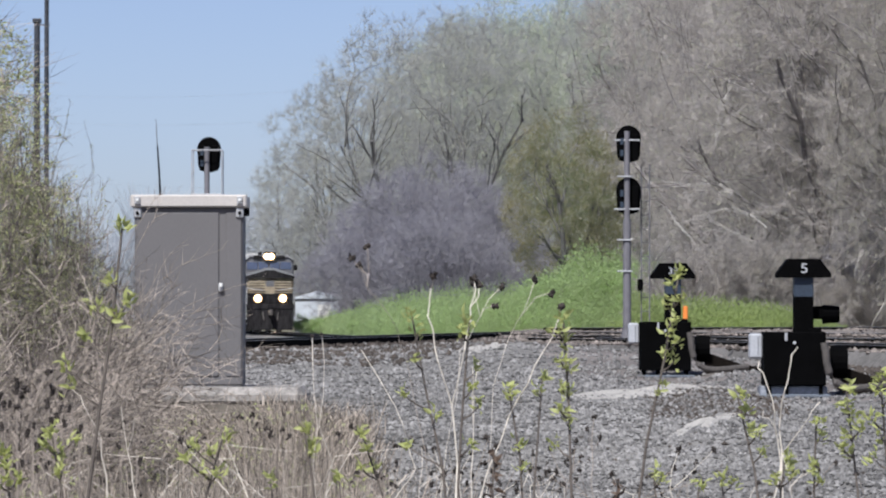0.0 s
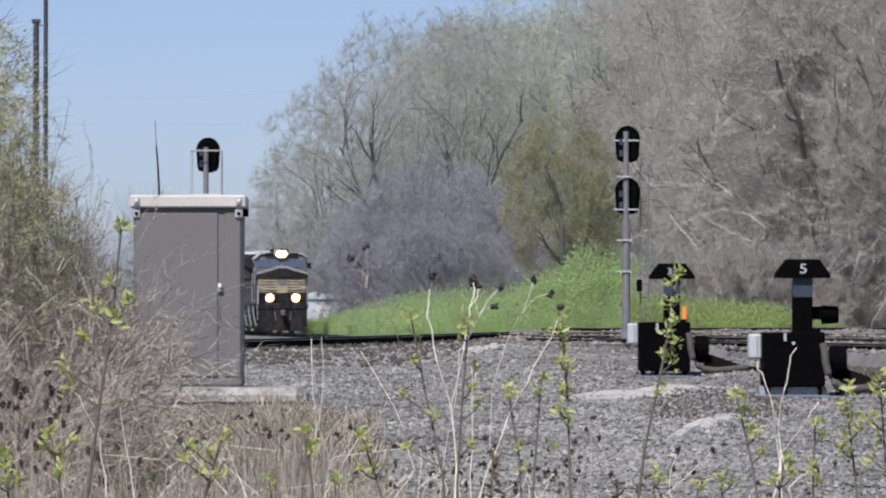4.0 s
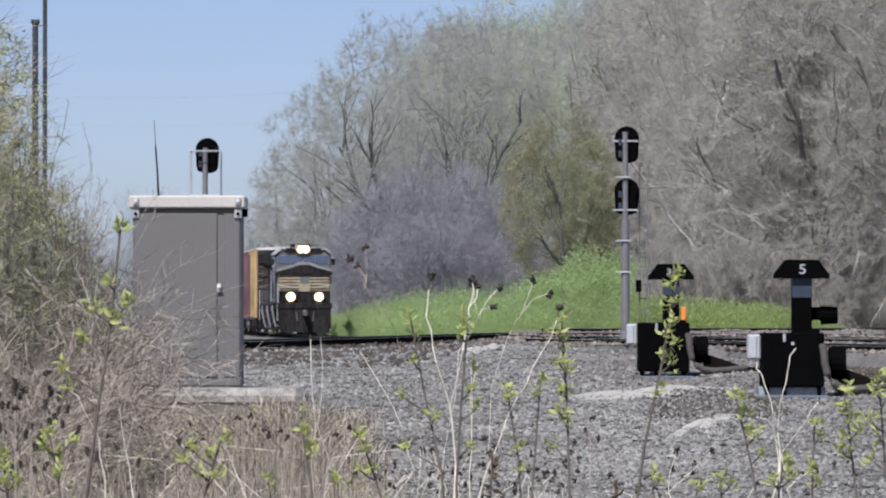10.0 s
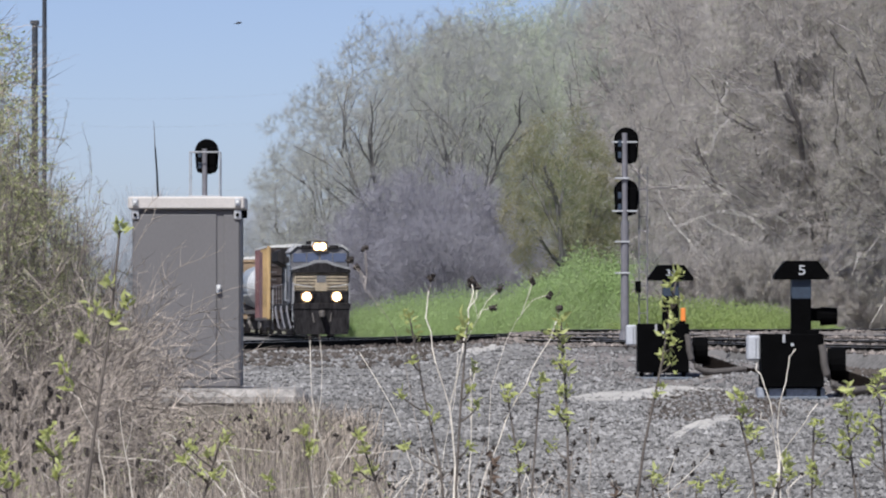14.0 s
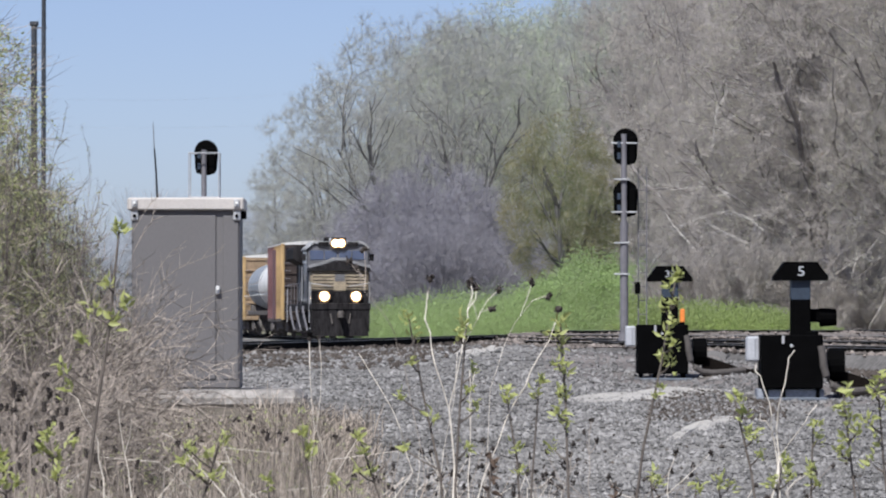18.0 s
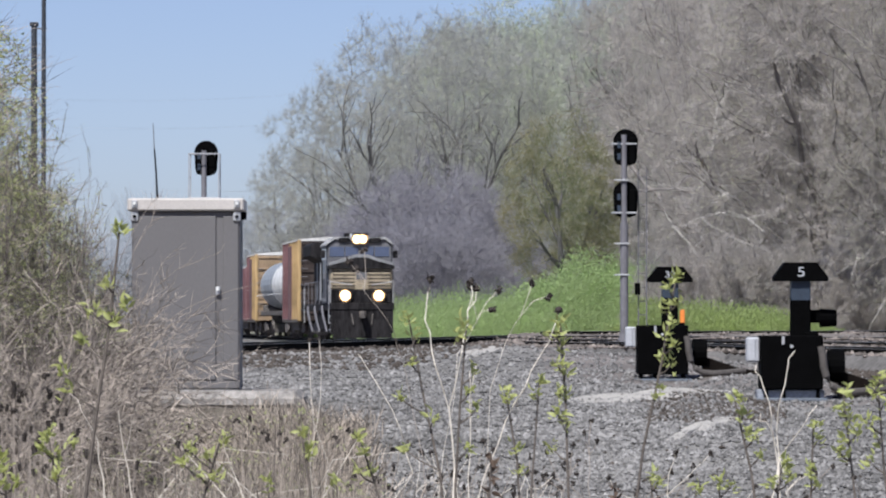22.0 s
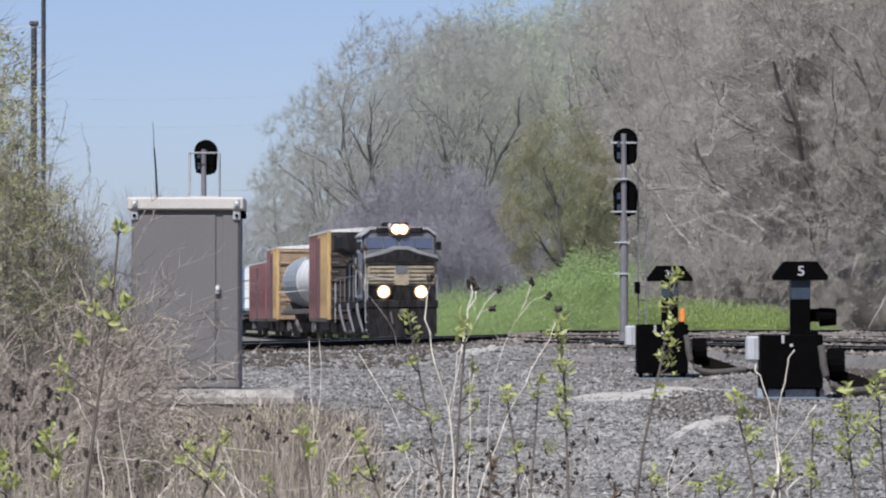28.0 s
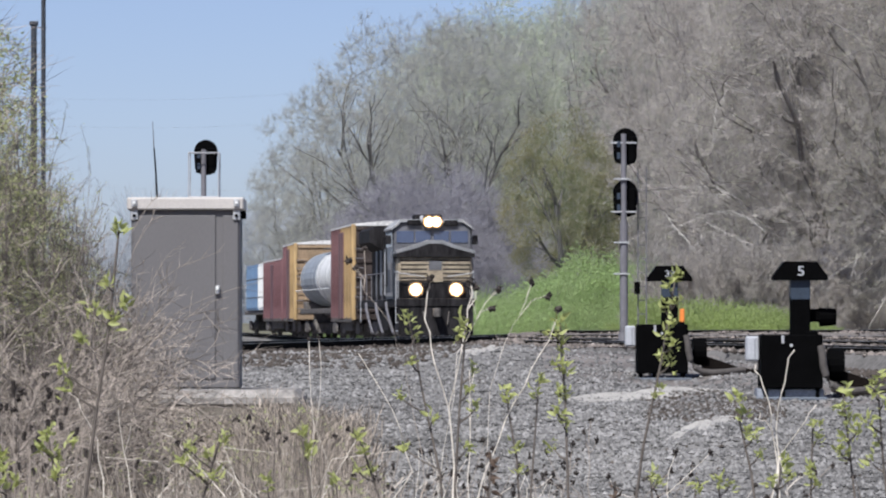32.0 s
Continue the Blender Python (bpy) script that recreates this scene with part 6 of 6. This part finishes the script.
dead_stalk(12.30, [(0.266, 1.115), (0.269, 1.148)], [(0.251, 1.194), (0.284, 1.186)], False, 1.00, 0.0014)
dead_stalk(12.40, [(-0.143, 1.111), (-0.128, 1.160)], [(-0.128, 1.251), (-0.110, 1.259)], False, 0.90, 0.0014)


def seed_weeds():
    """Low dead weeds with dark heads in front of the gravel and all through the dry grass."""
    rng = random.Random(29)
    for k in range(64):
        y = rng.uniform(12.5, 24 if k < 30 else 15)
        x = (rng.uniform(-0.1, 0.03) if k < 30 else rng.uniform(-0.02, 0.05) if k < 54 else rng.uniform(0.05, 0.1)) * y
        low = 1.6 - 0.0394 * y
        top = low + rng.uniform(0.02, 0.2 if x < -0.02 * y else 0.1) * y / 13
        n = rng.randint(1, 3)
        dead_stalk(round(y, 2), [(x, low - 0.15), (x + rng.gauss(0, 0.03), top - 0.06)],
                   [(x + rng.gauss(0, 0.05), top + rng.gauss(0, 0.03)) for _ in range(n)], rng.random() < 0.4, rng.uniform(0.6, 1.0) if k < 30 else rng.uniform(0.85, 1.15))


seed_weeds()


def withered_weed(bx, y, low, top):
    """A dead weed hung with brown curled leaves, from the height low to top."""
    rng = random.Random(int(bx * 500 + 7000))
    g = ground_z(bx, y)
    t = thing("withered_weed", bx, y, g, "withered weed hung with brown curled dead leaves", "weed", "dead weeds")
    stem = Soup()
    stem.tube([Vector((0, 0, -0.02)), Vector((0.006, 0, (low - g) * 0.6)), Vector((-0.004, 0, low - g)), Vector((0.004, 0, top - g))], 0.0035, 0.0018, 6)
    part("stem", stem.mesh("stem", M_WEEDSTEM), None, t)
    for k in range(24):
        z = low - g + (top - low) * k / 23
        d = Vector((rng.gauss(0, 1), rng.gauss(0, 0.7), rng.uniform(-0.9, 0.4)))
        lf = part("leaf", DEADLEAF, None, t)
        lf.matrix_basis = (Matrix.Translation((0.003, 0, z)) @ d.to_track_quat("Y", "Z").to_matrix().to_4x4()
                           @ Matrix.Rotation(rng.uniform(0, 6.28), 4, "Y") @ Matrix.Scale(rng.uniform(0.014, 0.024), 4))


DEADLEAF = leaf_mesh(0.9, 0.6)
DEADLEAF.materials[0] = M_DEADLEAF
withered_weed(0.118, 10.9, 1.13, 1.285)
withered_weed(0.432, 11.4, 1.1, 1.2)


def arching_cane(bx, y, tx, tz, seed):
    """One long cane arching over from the thicket, with short side twigs."""
    rng = random.Random(seed)
    g = ground_z(bx, y)
    t = thing("bramble", bx, y, g, "single long arching brown cane", "bramble", "brambles")
    s = Soup()
    pts = []
    for k in range(10):
        u = k / 9
        pts.append(Vector(((tx - bx) * u ** 1.25, 0.15 * u, (tz - g) * (1 - (1 - u) ** 1.7)) ) + Vector((rng.gauss(0, 0.008), 0, rng.gauss(0, 0.008))))
    pts[0].z = -0.03
    s.tube(pts, 0.004, 0.0016, 5)
    part("cane", s.mesh("cane", M_CANE), None, t)
    s = Soup()
    for k in range(9):
        i = rng.randrange(2, 9)
        p = pts[i].lerp(pts[i + 1], rng.random()) if i < 9 else pts[9]
        d = aside(rng, (pts[min(i + 1, 9)] - pts[i - 1]).normalized(), rng.uniform(0.3, 0.8))
        ln = rng.uniform(0.08, 0.26)
        s.tube([p, p + d * ln * 0.5 + Vector((0, 0, rng.gauss(0, 0.012))), p + d * ln], 0.0022, 0.0012, 3)
    tagged(part("twiggery", s.mesh("twiggery", M_CANE), None, t), kind="stuff")


for k, (bx, tx, tz) in enumerate(((-2.95, -1.72, 2.12), (-2.9, -1.45, 1.88), (-2.75, -1.9, 1.55), (-2.8, -2.25, 2.45), (-2.7, -2.1, 2.2), (-2.6, -1.35, 1.35), (-2.85, -1.6, 1.62), (-3.0, -2.35, 2.65), (-2.65, -1.8, 1.8))):
    arching_cane(bx, 36.0 + 0.4 * k, tx, tz, 300 + k)


def teasels():
    """Dead teasels with dark oval heads, standing in the thicket."""
    rng = random.Random(101)
    for _ in range(15):
        y = round(rng.uniform(13.5, 17.5), 2)
        px = rng.uniform(-790, -560)
        x, top = at(px, y), 1.6 - rng.uniform(110, 270) / 8143 * y
        g = ground_z(x, y)
        t = thing("teasel", x, y, g, "dead teasel with brown stalk and dark oval heads", "weed", "dead weeds")
        stem = Soup()
        bow = rng.gauss(0, 0.05)
        pts = [Vector((bow * (u - 1) ** 2, 0.0, (top - g) * u - 0.02 * (u == 0))) for u in (0.0, 0.35, 0.7, 1.0)]
        stem.tube(pts, 0.0019, 0.0012, 5)
        part("stem", stem.mesh("stem", M_CANE), None, t)
        tips = [pts[-1]]
        for _ in range(rng.randint(0, 2)):
            c = pts[-1] + Vector((rng.gauss(0, 0.045), rng.gauss(0, 0.02), rng.uniform(-0.09, -0.01)))
            arm = Soup()
            arm.tube([pts[2], pts[2].lerp(c, 0.6) + Vector((0.008, 0, 0)), c], 0.0017, 0.0012, 4)
            part("arm", arm.mesh("arm", M_CANE), None, t)
            tips.append(c)
        for c in tips:
            k = rng.uniform(1.0, 1.4)
            head = Soup()
            lean = Vector((rng.gauss(0, 0.2), rng.gauss(0, 0.2), 1)).normalized()
            head.tube([c + lean * (h * k) for h in (-0.004, 0.0, 0.012, 0.02)], 0.0062 * k, 0.0045 * k, 7)
            for _ in range(26):
                a = rng.uniform(0, 6.28)
                out = Vector((math.cos(a), math.sin(a), rng.uniform(0.1, 0.9)))
                head.leaf(c + lean * rng.uniform(0, 0.018) * k + out * 0.003, out, 0.007 * k, 0.3, rng)
            part("seed_head", head.mesh("seed_head", M_SEED), None, t, "dark oval seed head")


teasels()


def dry_stems():
    """A fine haze of thin dead stems low in front."""
    rng = random.Random(37)
    s = Soup()
    for _ in range(1700):
        y = rng.uniform(12, 26)
        x = rng.uniform(-0.105, 0.0) * y
        if x > -0.02 * y and rng.random() < 0.7:
            continue
        low = 1.6 - 0.0394 * y
        h = low + rng.uniform(0.0, 0.018) * y * rng.random() - ground_z(x, y)
        p = Vector((x, y, ground_z(x, y) - 0.02))
        d = Vector((rng.gauss(0, 0.16), rng.gauss(0, 0.16), h))
        s.tube([p, p + d * 0.6, p + d + Vector((rng.gauss(0, 0.06), rng.gauss(0, 0.05), -0.02))], 0.0022, 0.001, 3)
    for _ in range(650):
        y = rng.uniform(15, 27)
        x = rng.triangular(-0.047, -0.014, -0.04) * y
        h = 1.6 - (0.012 + 0.03 * math.sqrt(rng.random())) * y - ground_z(x, y)
        if h > 0.1:
            p = Vector((x, y, ground_z(x, y) - 0.02))
            d = Vector((rng.gauss(0, 0.1), rng.gauss(0, 0.1), h))
            s.tube([p, p + d * 0.6, p + d + Vector((rng.gauss(0, 0.04), rng.gauss(0, 0.04), 0.0))], 0.0016, 0.0008, 3)
    pale = Soup()
    for _ in range(75):
        y = rng.uniform(13, 30)
        x = rng.uniform(-0.105, -0.012) * y
        low = 1.6 - 0.0394 * y
        p = Vector((x, y, max(low - 0.2, ground_z(x, y))))
        q = p + Vector((rng.gauss(0, 0.2), rng.gauss(0, 0.15), rng.uniform(0.1, 0.4)))
        pale.tube([p, p.lerp(q, 0.5) + Vector((rng.gauss(0, 0.04), 0, 0.02)), q, q + Vector((rng.gauss(0, 0.09), 0, rng.uniform(-0.06, 0.06)))], 0.0024, 0.001, 4)
    tagged(part("bleached_stems", pale.mesh("bleached_stems", M_CANEPALE), None), "scattered bleached dead stems", "weeds", kind="stuff")
    tagged(part("dead_stems", s.mesh("dead_stems", M_GRASS), None), "thicket of thin dead tan stems", "weeds", kind="stuff")


dry_stems()

motions()
